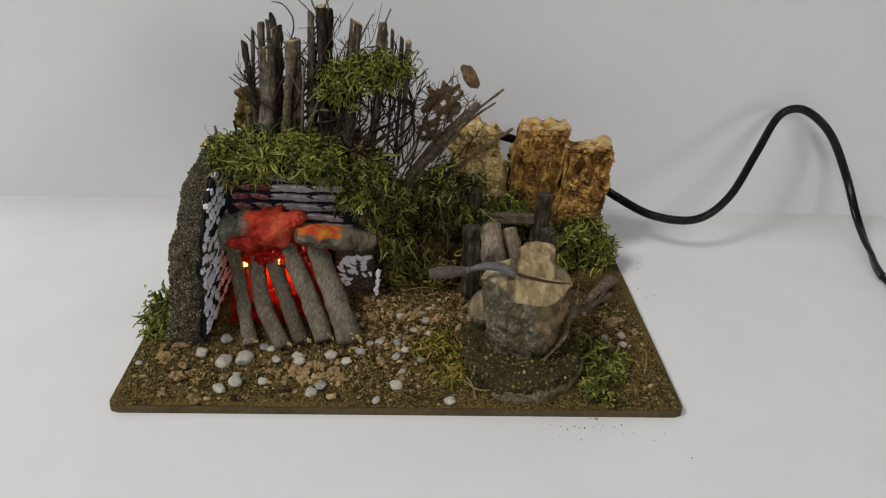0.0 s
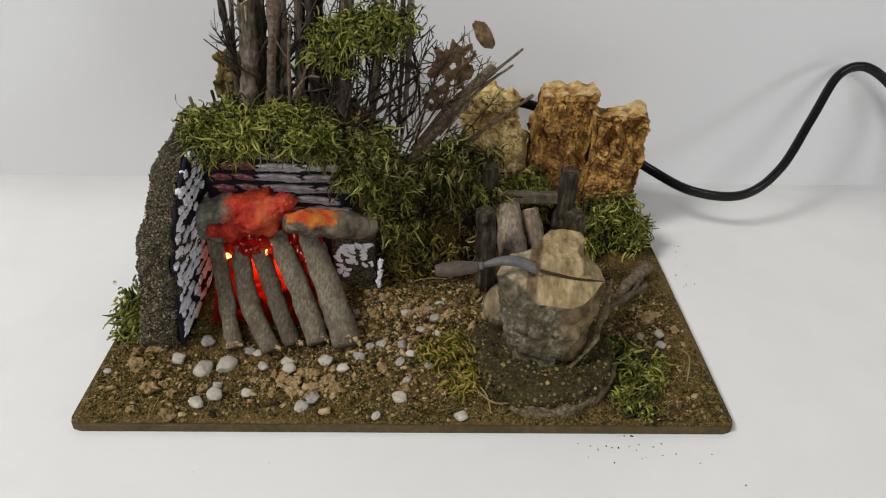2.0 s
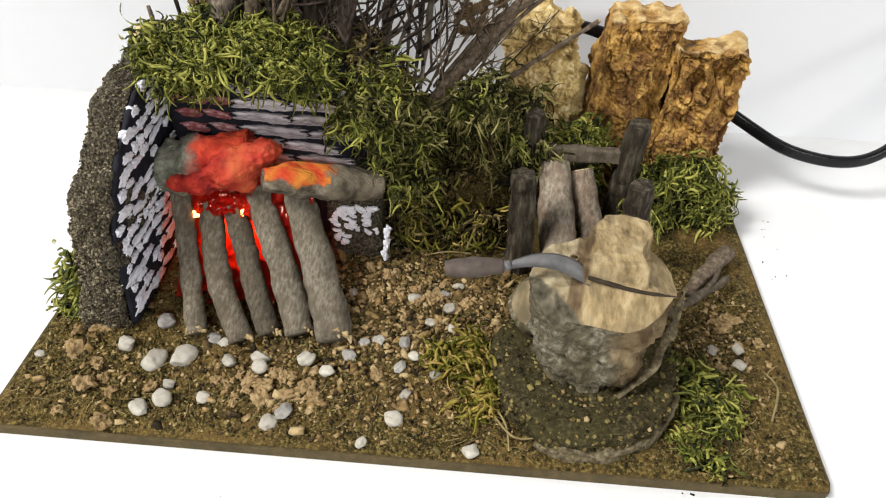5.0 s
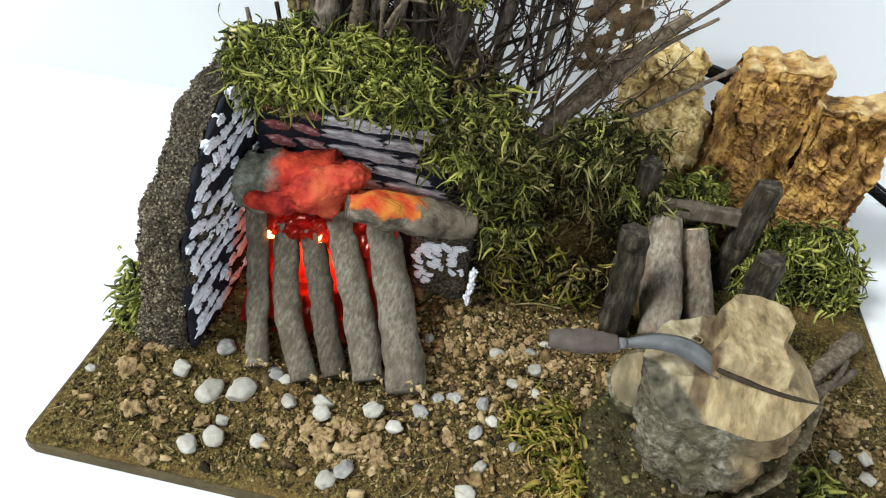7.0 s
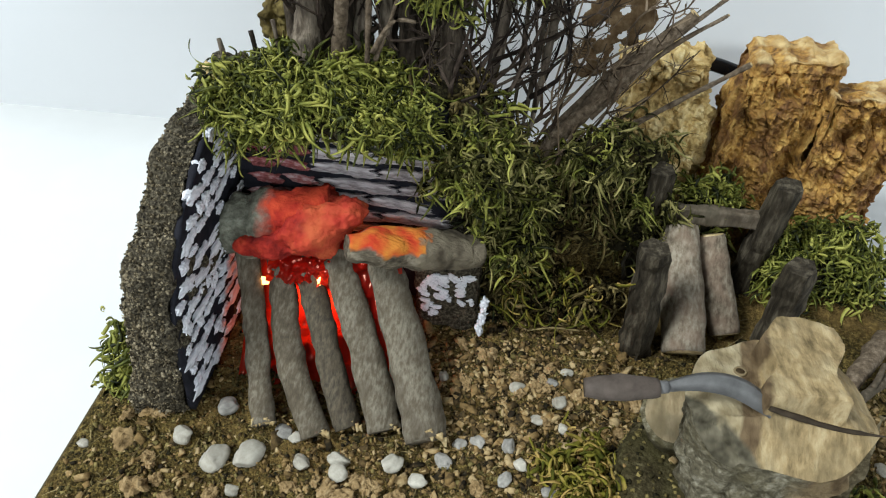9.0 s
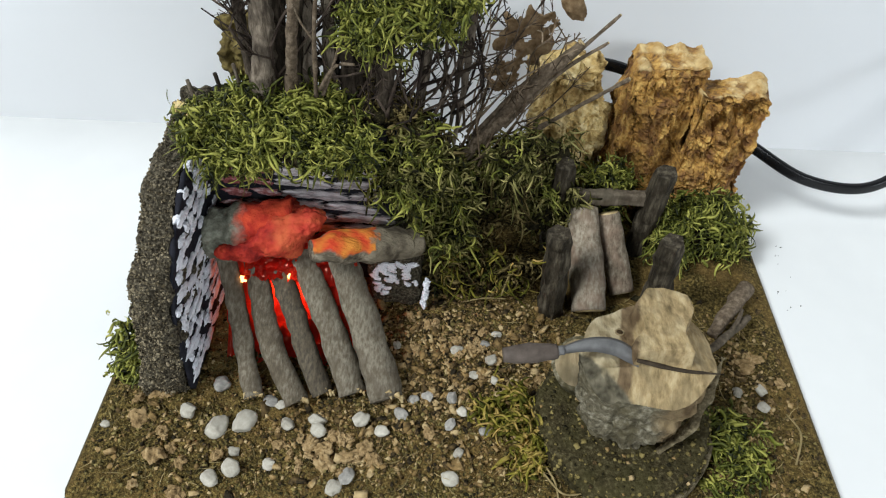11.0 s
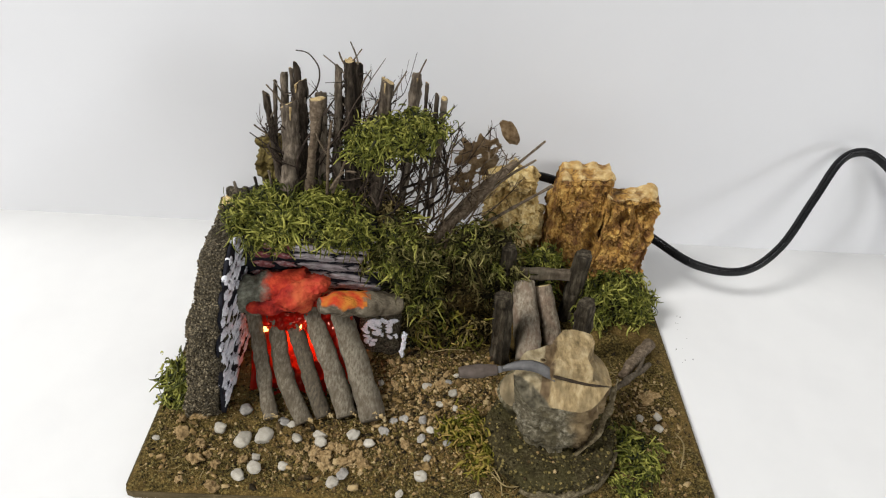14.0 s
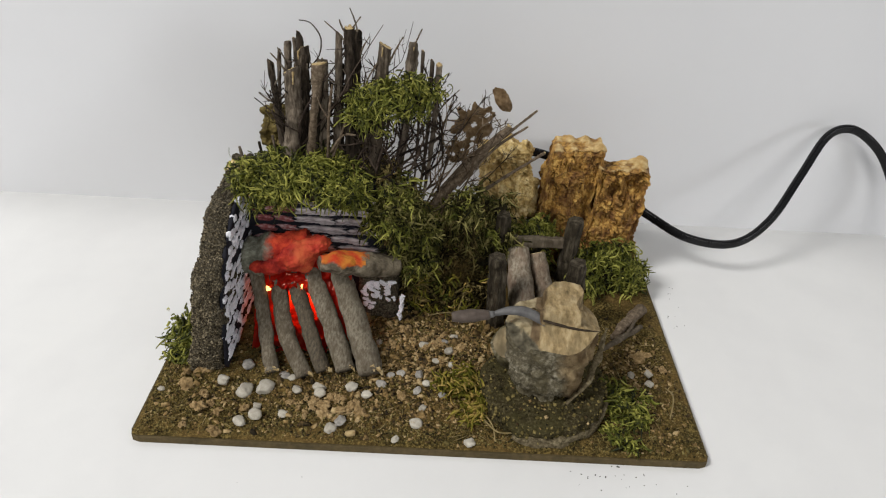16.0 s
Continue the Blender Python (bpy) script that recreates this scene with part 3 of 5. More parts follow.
def grit(name, parent, n, seed, keep, mm, material, label):
    """Grains stuck on the skin of a part."""
    rng = np.random.default_rng(seed)
    me = parent.data
    spots = [p for p in me.polygons if keep(p.center, p.normal)]
    cube = np.array([(x, y, z) for z in (-1, 1) for y in (-1, 1) for x in (-1, 1)], float)
    quads = np.array([(0, 2, 3, 1), (4, 5, 7, 6), (0, 1, 5, 4), (2, 6, 7, 3), (0, 4, 6, 2), (1, 3, 7, 5)])
    vs = []
    for k in rng.integers(0, len(spots), n):
        w = mm / 2000 * rng.lognormal(0, 0.3)
        c = cube * rng.uniform(0.55, 1.1, (8, 3)) * w
        c = c @ np.array(Euler(rng.uniform(0, 6.3, 3)).to_matrix()).T
        vs.append(c + np.array(spots[k].center) + rng.normal(size=3) * 0.0002)
    faces = (quads[None] + (np.arange(n) * 8)[:, None, None]).reshape(-1, 4)
    ob = new(name, fast_mesh(name, np.concatenate(vs), faces, material))
    ob.parent = parent
    return tagged(ob, label, kind="stuff")


grit("grit", left_wall, 17000, 61, lambda c, m: m.x < 0.5 and c.y < 0.09, 0.38, M_GRAVEL, "brown grit stuck on the stonework")
inner = part("soot_coat", roughen(lattice((2, 26, 34), lambda a, b, c: (
    -0.0762 + 0.0012 * a + 0.001 * c, front_edge(0.006 + 0.0535 * c) + 0.0006 + (0.0775 - front_edge(0.006 + 0.0535 * c)) * b, 0.006 + 0.0535 * c)),
    [(0.005, 0.0007)]), M_SOOT, niche, "blackened inner wall")
back_wall = part("back_wall", roughen(rounded((30, 14, 30), (-0.079, 0.0782, 0.003), (-0.022, 0.104, 0.0625), 12.0), [(0.006, 0.0009), (0.002, 0.0004)], 0.003),
                 M_SOOT, niche, "blackened back wall")
right_wall = part("end_wall", roughen(rounded((16, 14, 24), (-0.029, 0.0680, 0.003), (-0.013, 0.086, 0.031), 8.0), [(0.004, 0.001), (0.002, 0.0006)], 0.003),
                  M_STONEWALL, niche, "rough stonework with white daubs")

brick_shapes = [mesh_of("brick", roughen(rounded((4, 16, 8), (-0.5, -0.5, -0.5), (0.5, 0.5, 0.5), 3.0 + k), [(0.40, 0.34), (0.17, 0.34), (0.09, 0.16)]), M_BRICK) for k in range(6)]
grey_shapes = [mesh_of("brick", roughen(rounded((22, 4, 9), (-0.5, -0.5, -0.5), (0.5, 0.5, 0.5), 9.0 + k), [(0.45, 0.20), (0.15, 0.20), (0.08, 0.12)]), M_BRICK_GREY) for k in range(5)]
red_shapes = [mesh_of("brick", roughen(rounded((14, 4, 8), (-0.5, -0.5, -0.5), (0.5, 0.5, 0.5), 5.0 + k), [(0.45, 0.30), (0.17, 0.26)]), M_BRICK_REDLIT) for k in range(3)]


def brick(parent, shapes, at, size, turn=(0, 0, 0)):
    ob = new("brick", random.choice(shapes))
    ob.parent = parent
    ob.matrix_basis = pose(*at, *turn) @ Matrix.Diagonal((*size, 1))
    return ob


rnd = random.Random(3)
for row in range(15):
    z = 0.0090 + 0.0036 * row
    y = front_edge(z) + 0.0012 + rnd.uniform(0, 0.0022)
    while y < 0.0765:
        ln = rnd.choice((0.0026, 0.0036, 0.005, 0.007, 0.010))
        if rnd.random() < 0.90:
            brick(inner, brick_shapes, (-0.0750 + 0.001 * (z - 0.006) / 0.0535, y + ln / 2, z + rnd.uniform(-0.0007, 0.0007)),
                  (0.0015, ln * 0.96, rnd.uniform(0.0015, 0.0025)), (rnd.uniform(-13, 9), 0, 0))
        y += ln + rnd.uniform(0.0004, 0.0014)
for row in range(8):
    z = 0.0285 + 0.0044 * row
    x = -0.0735 + rnd.uniform(0, 0.004)
    while x < -0.027:
        left = x < -0.0585
        ln = min(rnd.uniform(0.004, 0.008) if left else rnd.uniform(0.013, 0.019), -0.0215 - x)
        brick(back_wall, red_shapes if left else grey_shapes, (x + ln / 2, 0.0779, z + rnd.uniform(-0.0004, 0.0004)),
              (ln * 0.93, 0.0016, rnd.uniform(0.0018, 0.0026) if left else rnd.uniform(0.0023, 0.0030)), (0, rnd.uniform(-9, 9) if left else rnd.uniform(-2, 5), 0))
        x += ln + rnd.uniform(0.0010, 0.0018)
for _ in range(85):
    x, z = rnd.uniform(-0.0270, -0.0140), rnd.uniform(0.009, 0.024)
    if x - z > -0.038 and rnd.random() < 0.7:
        continue
    brick(right_wall, brick_shapes, (x, 0.0678, z), (rnd.uniform(0.0009, 0.0022), 0.0009, rnd.uniform(0.0008, 0.0015)), (0, rnd.uniform(-50, 50), 0))
for x, z in ((-0.0112, 0.0125), (-0.0110, 0.0170), (-0.0118, 0.0085)):
    brick(right_wall, brick_shapes, (x, 0.0662, z), (0.0016, 0.0030, 0.0028), (0, rnd.uniform(-20, 20), 0))

# ---- logs leaning over the embers ----
LOGS = (((-0.0576, 0.0305), (-0.0610, 0.0400, 0.0112), (-0.0668, 0.0570, 0.0238), (-0.0695, 0.0640, 0.0280), 0.0028, 0.0028),
        ((-0.0455, 0.0300), (-0.0545, 0.0445, 0.0144), (-0.0597, 0.0585, 0.0245), (-0.0615, 0.0640, 0.0285), 0.0035, 0.0028),
        ((-0.0385, 0.0330), (-0.0445, 0.0432, 0.0136), (-0.0524, 0.0592, 0.0248), (-0.0545, 0.0645, 0.0285), 0.0032, 0.0030),
        ((-0.0303, 0.0325), (-0.0363, 0.0460, 0.0154), (-0.0456, 0.0616, 0.0262), (-0.0480, 0.0660, 0.0295), 0.0041, 0.0040),
        ((-0.0203, 0.0308), (-0.0265, 0.0465, 0.0158), (-0.0346, 0.0627, 0.0270), (-0.0368, 0.0670, 0.0305), 0.0049, 0.0044))
for (bx, by), low, high, top, r, r2 in LOGS:
    foot = Vector((bx, by, ground(bx, by) + r * 0.62))
    log = limb("firewood_log", [foot, low, high, top], [r, r * 1.02, (r + r2) / 2, r2, r2], M_LOG, "grey-barked stick of firewood leaning over the embers", "log",
               "logs over the embers", 22, 30, 0.0009, "b", 0.72)
    down = (foot - Vector(low)).normalized()
    chips = []
    for k in range(9):
        a = math.pi * (0.1 + 0.8 * k / 8) + rnd.uniform(-0.2, 0.2)
        q = foot + Vector((-math.cos(a) * r * 0.86, 0, math.sin(a) * r * 0.56)) - down * 0.0006
        chips.append(tube([q, q + down * rnd.uniform(0.0008, 0.0021) + Vector((rnd.uniform(-0.0006, 0.0006), 0, -0.0002))], [r * rnd.uniform(0.14, 0.28), r * 0.05], 5, 3, 0.0002, 0.001))
    tagged(part("torn_end", join(*chips), M_CUT, log), "pale splinters at the torn foot of the stick", kind="stuff")

hearth_log = thing("hearth_log", roughen(tube([(-0.0772, 0.0665, 0.0318), (-0.064, 0.0680, 0.0360), (-0.048, 0.0690, 0.0405)], [0.0052, 0.0072, 0.0076, 0.0066, 0.0056], 34, 44, 0.0020, 0.005), [(0.0022, 0.0010), (0.0010, 0.0005)]),
                   M_GREENLOG, "greenish grey lump of bark painted red at one end", "log")
ember_log = limb("hearth_log", [(-0.0425, 0.0575, 0.0395), (-0.029, 0.0640, 0.0350), (-0.0140, 0.0720, 0.0290)], [0.0028, 0.0048, 0.0050, 0.0047, 0.0040], M_CAPLOG,
                 "brown log with orange and red paint along its top", "log", "", 22, 30, 0.0012, "")


def ember_shape(p):
    s = min(1.0, max(0.0, (p.x + 0.0712) / 0.032))
    k = 0.58 + 0.46 * s
    p.z = 0.0335 + (p.z - 0.0335) * k + 0.0095 * s ** 1.5
    p.y += 0.003 * s
    return p


thing("ember_lump", roughen(rounded((56, 32, 32), (-0.0712, 0.0575, 0.0275), (-0.0412, 0.0690, 0.0400), 3.0, ember_shape), [(0.009, 0.0034), (0.0042, 0.0016), (0.0018, 0.0007), (0.0009, 0.0005)]),
      M_RED, "red and orange painted lump of glowing embers", "embers")


def film_at(a, b):
    x = -0.0690 + 0.038 * a
    z = 0.004 + 0.031 * b
    p = Vector((x, 0.0415 + 0.0262 * b + 0.004 * (1 - b), z))
    p.y += 0.0030 * noise.noise(p / 0.004) + 0.0020 * noise.noise(p / 0.0018)
    return p


FU, FV = 60, 40
fv = [film_at(i / FU, j / FV) for j in range(FV + 1) for i in range(FU + 1)]
ff = [(j * (FU + 1) + i, j * (FU + 1) + i + 1, (j + 1) * (FU + 1) + i + 1, (j + 1) * (FU + 1) + i) for j in range(FV) for i in range(FU)]
film = thing("red_film", (fv, ff), M_FILM, "crumpled translucent red film lit from behind", "film")
flap = []
for j in range(15):
    for i in range(31):
        a, b = i / 30, j / 14
        edge = 0.0030 * noise.noise(Vector((a * 7, 2.0, 0)))
        p = Vector((-0.0630 + 0.0150 * a, 0.0576 + 0.0040 * b, 0.0262 + edge * (1 - b) + 0.0046 * b))
        p += Vector((0, 1, -0.6)) * (0.0012 * noise.noise(p / 0.0022) + 0.0008 * noise.noise(p / 0.0011))
        flap.append(p)
part("film_flap", (flap, [(j * 31 + i, j * 31 + i + 1, (j + 1) * 31 + i + 1, (j + 1) * 31 + i) for j in range(14) for i in range(30)]), M_FILM, film, "fold of red film over the log tops", False)
# The wide one is the lamp; the narrow sliver is an added hot spot.
for x, z, w in ((-0.0637, 0.0250, 0.0008), (-0.0503, 0.0266, 0.0003)):
    thing("led_glow", roughen(rounded(8, (x - w, 0.0578, z - 0.0010), (x + w, 0.0592, z + 0.0009), 5.0), [(0.001, 0.0004), (0.0005, 0.0002)]), M_LED, "tiny orange lamp glow behind the logs, the narrow one an added streak", "light bulb", "lamps in the hearth")

# ---- posts, rail and split logs ----
rack = base("wood_rack", (0.045, 0.085, 0.003), "black-stained wooden rack of posts and a rail", "rack")
for foot, top, r in (((0.0305, 0.0985), (0.0300, 0.0955, 0.0425), 0.0043), ((0.0605, 0.0975), (0.0612, 0.0945, 0.0418), 0.0045),
                     ((0.0280, 0.0680), (0.0268, 0.0690, 0.0385), 0.0046), ((0.0600, 0.0690), (0.0588, 0.0675, 0.0385), 0.0044)):
    part("post", tube([(foot[0], foot[1], 0.003), (foot[0], foot[1], 0.012), top], [r * 0.98, r * 0.93, r * 0.82], 6, 18, 0.0011, 0.0035), M_RACK, rack, smooth=False)
part("rail", roughen(rounded((24, 6, 8), (0.0315, 0.0952, 0.0264), (0.0605, 0.0982, 0.0310), 14.0), [(0.006, 0.0005), (0.002, 0.0004)]), M_BARK, rack, "grey-brown weathered rail")
limb("split_log", [(0.0402, 0.0665, 0.0075), (0.0390, 0.080, 0.0170), (0.0375, 0.0925, 0.0270)], [0.0053, 0.0055, 0.0048], M_LOG_PALE,
     "pale barked log leaning against the rack", "log", "logs on the rack", 14, 16, 0.0007, "ab")
limb("split_log", [(0.0520, 0.0755, 0.0065), (0.0488, 0.086, 0.0160), (0.0462, 0.0930, 0.0250)], [0.0040, 0.0040, 0.0036], M_LOG_PALE,
     "thin pale greenish log leaning against the rack", "log", "logs on the rack", 14, 16, 0.0005, "ab")

# ---- chopping block ----
CX, CY = 0.0442, 0.0268
slice_ob = base("wood_slice", (CX, CY, 0.003), "thick round slice of wood overgrown with moss dust", "wood slice")


def wheel(radius, z0, z1, rings, sides, wob):
    v, f = [], []
    for k in range(rings + 1):
        for s in range(sides):
            a = 2 * math.pi * s / sides
            w = radius * (1 + wob * noise.noise(Vector((math.cos(a) * 2, math.sin(a) * 2, 0.5 * k / rings)))) * (1.0 - 0.03 * abs(2 * k / rings - 1) ** 3)
            v.append(Vector((CX + w * math.cos(a), CY + w * math.sin(a), z0 + (z1 - z0) * k / rings)))
    for k in range(rings):
        for s in range(sides):
            a, b = k * sides + s, k * sides + (s + 1) % sides
            f.append((a, b, b + sides, a + sides))
    n = 10
    first = rings * sides
    last = first
    for k in range(1, n):
        start = len(v)
        for s in range(sides):
            q = v[first + s]
            u = 1 - k / n
            v.append(Vector((CX + (q.x - CX) * u, CY + (q.y - CY) * u, z1)))
        for s in range(sides):
            f.append((last + s, last + (s + 1) % sides, start + (s + 1) % sides, start + s))
        last = start
    v.append(Vector((CX, CY, z1)))
    for s in range(sides):
        f.append((last + s, last + (s + 1) % sides, len(v) - 1))
    f.append(tuple(reversed(range(sides))))
    return v, f


slice_top = part("slice_top", roughen(wheel(0.0234, 0.0032, 0.0128, 8, 72, 0.03), [(0.004, 0.0013), (0.0015, 0.0009)], 0.003), M_DISC, slice_ob)
grit("grit", slice_top, 1500, 63, lambda c, m: m.z > -0.3 and c.z > 0.004, 0.7, M_GRAIN, "crumbs and moss dust on the wood slice")
grit("loose_grit", slice_top, 60, 64, lambda c, m: m.z > 0.4, 0.9, M_CRUMB, "tan crumbs on the wood slice")


def ring_at(a, b, c):
    turn = -2.10 + 2.35 * a
    w = 0.0222 + 0.0020 * b + 0.0005 * noise.noise(Vector((a * 9, c * 2, 4)))
    top = 0.0098 - 0.0026 * (1 - a) + 0.0009 * noise.noise(Vector((a * 14, 1, 2)))
    return CX + w * math.cos(turn), CY + w * math.sin(turn), 0.0034 + (top - 0.0034) * c


part("bark_ring", roughen(lattice((70, 4, 12), ring_at), [(0.005, 0.0006), (0.0016, 0.0003)], 0.003), M_RING, slice_ob, "strip of pale grey bark round the slice", False)

stump = base("chopping_block", (0.0445, 0.026, 0.0128), "short log with split pale top used as a chopping block", "chopping block")
SX, SY = 0.0445, 0.0260


def stump_r(a):
    x, y = math.cos(a), math.sin(a)
    r = 1 / ((abs(x) / 0.0172) ** 2.3 + (abs(y) / (0.0140 if y < 0 else 0.0150)) ** 2.3) ** (1 / 2.3)
    return r * (1 + 0.10 * noise.noise(Vector((x * 1.6, y * 1.6, 3.0)))) * (1 - 0.20 * max(0.0, math.cos(a - 2.45)) ** 3)


def stump_z(x, y):
    def step(u, w=0.0006):
        u = min(1.0, max(0.0, u / w + 0.5))
        return u * u * (3 - 2 * u)
    front = 0.0455 - 0.75 * (0.0195 - y) - 0.30 * max(0, 0.038 - x) - 0.15 * max(0, x - 0.052)
    front -= 0.0020 * step(0.0335 + 0.4 * (0.0195 - y) - x)
    left = 0.0438 - 0.12 * (y - 0.02) - 0.30 * max(0, 0.034 - x)
    middle = 0.0492 - 0.10 * (y - 0.02) + 0.10 * (x - 0.042)
    right = 0.0456 - 0.46 * (x - 0.0525) - 0.14 * (y - 0.02)
    k = step(x - 0.0412 - 0.2 * (y - 0.025) - 0.0012 * math.sin(y * 500))
    z = left + (middle - left) * k
    k = step(x - 0.0525 - 0.2 * (y - 0.02) - 0.001 * math.sin(y * 420))
    z += (right - z) * k
    k = step(y - 0.0195 - 0.0006 * math.sin(x * 300), 0.0008)
    z = front + (z - front) * k
    return z + 0.0006 * noise.noise(Vector((x, y, 0)) / 0.006) + 0.0003 * noise.noise(Vector((x, y, 0)) / 0.0018)


def stump_top():
    v, f, n, sides = [], [], 64, 240
    for k in range(n + 1):
        for s in range(sides):
            a = 2 * math.pi * s / sides
            r = stump_r(a) * (k / n)
            x, y = SX + r * math.cos(a), SY + r * math.sin(a)
            v.append(Vector((x, y, stump_z(x, y))))
    for k in range(n):
        for s in range(sides):
            a, b = k * sides + s, k * sides + (s + 1) % sides
            q = (a, a + sides, b + sides, b) if k else (a, a + sides, b + sides)
            f.append(q)
    return v, f


def stump_side():
    v, f, n, sides = [], [], 36, 240
    for k in range(n + 1):
        u = k / n
        for s in range(sides):
            a = 2 * math.pi * s / sides
            r = stump_r(a)
            x, y = SX + r * math.cos(a), SY + r * math.sin(a)
            zt = stump_z(x, y)
            taper = 1.002 - (1 - u) ** 1.2 * (0.32 + 0.10 * math.sin(a))
            p = Vector((SX + (x - SX) * taper + 0.0015 * (1 - u), SY + (y - SY) * taper + 0.0012 * (1 - u), 0.0118 + (zt - 0.0118) * u))
            p += Vector((math.cos(a), math.sin(a), 0)) * (0.0018 * noise.noise(p / 0.006) + 0.0013 * noise.noise(p / 0.0026) + 0.0006 * noise.noise(p / 0.0012)) * min(1.0, (1 - u) * 5)
            crack = math.exp(-((a - 2 * math.pi + 1.32 - 1.00 * u ** 0.9) / 0.11) ** 2)
            p -= Vector((math.cos(a), math.sin(a), 0)) * 0.0045 * crack
            v.append(p)
    for k in range(n):
        for s in range(sides):
            a, b = k * sides + s, k * sides + (s + 1) % sides
            f.append((a, b, b + sides, a + sides))
    return v, f


part("split_top", stump_top(), M_TOP, stump, "pale chopped wood with bark in front and a painted dark step", False)
part("bark", stump_side(), M_BLOCK, stump, "grey lichened bark")
part("splinter", roughen(tube([(0.0522, 0.0150, 0.0118), (0.0603, 0.0185, 0.0240), (0.0648, 0.0272, 0.0385)], [0.0008, 0.0016, 0.0013, 0.0007], 12, 24, 0.0010, 0.003, 0.45), [(0.002, 0.0004)]), M_RING, stump, "torn strip of bark")
KZ = stump_z(0.0390, 0.0305)
part("knot_hole", tube([(0.0390, 0.0305, KZ - 0.001), (0.0390, 0.0305, KZ + 0.00025)], [0.0008, 0.0008], 12, 3), M_HOLE, stump, "small dark knot hole")
part("knot_ring", tube([(0.0390 + 0.0010 * math.cos(k), 0.0305 + 0.0009 * math.sin(k), KZ + 0.0002) for k in np.linspace(0, 6.283, 15)], [0.00025, 0.00025], 6, 30), M_PALE, stump, "pale ring round the knot")
limb("log_offcut", [(0.0360, 0.0410, 0.0110), (0.0338, 0.0382, 0.0170), (0.0312, 0.0350, 0.0236)], [0.0078, 0.0080, 0.0074], M_STUMP,
     "pale split offcut leaning on the chopping block", "offcut", "", 22, 10, 0.0009, "b", 1.0, M_PALE)

knife = base("billhook", (0.03, 0.0195, 0.047), "small grey billhook stuck in the chopping block", "billhook")
part("handle", tube([(0.0105, 0.0185, 0.0478), (0.0165, 0.0190, 0.0482), (0.0230, 0.0198, 0.0485)], [0.0019, 0.0027, 0.0017], 12, 14, 0.0003, 0.003, 0.85), M_HANDLE, knife, "grey-brown handle")
part("ferrule", tube([(0.0228, 0.0198, 0.0485), (0.0246, 0.0200, 0.0487)], [0.0012, 0.0011], 10, 3), M_STEEL, knife)
BL = [(0.0244, 0.0200, 0.0487), (0.0300, 0.0210, 0.0497), (0.0360, 0.0212, 0.0490), (0.0420, 0.0196, 0.0468), (0.0475, 0.0182, 0.0440)]


def blade_mesh():
    c = spline(BL, 24)
    w = np.interp(np.linspace(0, 1, 24), [0, 0.25, 0.6, 0.85, 1], [0.0009, 0.0017, 0.0023, 0.0019, 0.0008])
    v, f = [], []
    for p, k in zip(c, w):
        for dx in ((0, -0.9 * k, -0.35 * k), (0, 0.1 * k, 0.55 * k + 0.0003), (0, 0.9 * k, 0.45 * k), (0, 0.2 * k, -0.45 * k)):
            v.append(p + Vector(dx))
    for i in range(23):
        for j in range(4):
            a, b = i * 4 + j, i * 4 + (j + 1) % 4
            f.append((a, b, b + 4, a + 4))
    f += [(3, 2, 1, 0), (92, 93, 94, 95)]
    return v, f


# Dark sliver on the surface; its brown stands for shade inside the cut.
part("cut_shade", tube([(0.0405, 0.0192, stump_z(0.0405, 0.0192) + 0.0001), (0.0510, 0.0184, stump_z(0.051, 0.0184) + 0.0001), (0.0606, 0.0186, stump_z(0.0606, 0.0186) + 0.0002)], [0.0007, 0.0006, 0.0002], 8, 16, 0.0002, 0.002, 0.7), M_CUT_SHADE, stump, "dark sliver for the shade in the cut made by the blade")
part("blade", blade_mesh(), M_STEEL, knife, "dull grey curved blade")

stump.location += Vector((-0.0013, 0.0006, 0.0))
knife.location += Vector((-0.0020, 0.0014, -0.0012))
limb("fallen_branch", [(0.0770, 0.0590, 0.0080), (0.0850, 0.0690, 0.0090), (0.0925, 0.0785, 0.0082)], [0.0018, 0.0024, 0.0025], M_BRANCH, "short brown broken branch lying on the soil", "branch", "fallen branches", 14, 18, 0.0009, "b")
limb("fallen_branch", [(0.0680, 0.0455, 0.0120), (0.0780, 0.0545, 0.0110), (0.0892, 0.0652, 0.0092)], [0.0009, 0.0012, 0.0011], M_BARK, "thin grey branch lying across the brown one", "branch", "fallen branches", 10, 16, 0.0005, "b")
limb("fallen_branch", [(0.0820, 0.0585, 0.0115), (0.0845, 0.0620, 0.0120), (0.0862, 0.0652, 0.0128)], [0.0008, 0.0007, 0.0004], M_BARK, "stub of a side twig on the thin grey branch", "branch", "fallen branches", 7, 8, 0.0002, "")

# ---- cork rocks ----


def dents(p, size, tall=1.0):
    """How far a place lies from the bottom of the nearest dent: 0 at its bottom, about 1 on the ridges between dents."""
    w = Vector((p.x, p.y, p.z * tall)) / size
    w += 0.35 * noise.noise_vector(w * 1.3)
    d = noise.voronoi(w)[0]
    return min(1.0, 1.3 * d[0])


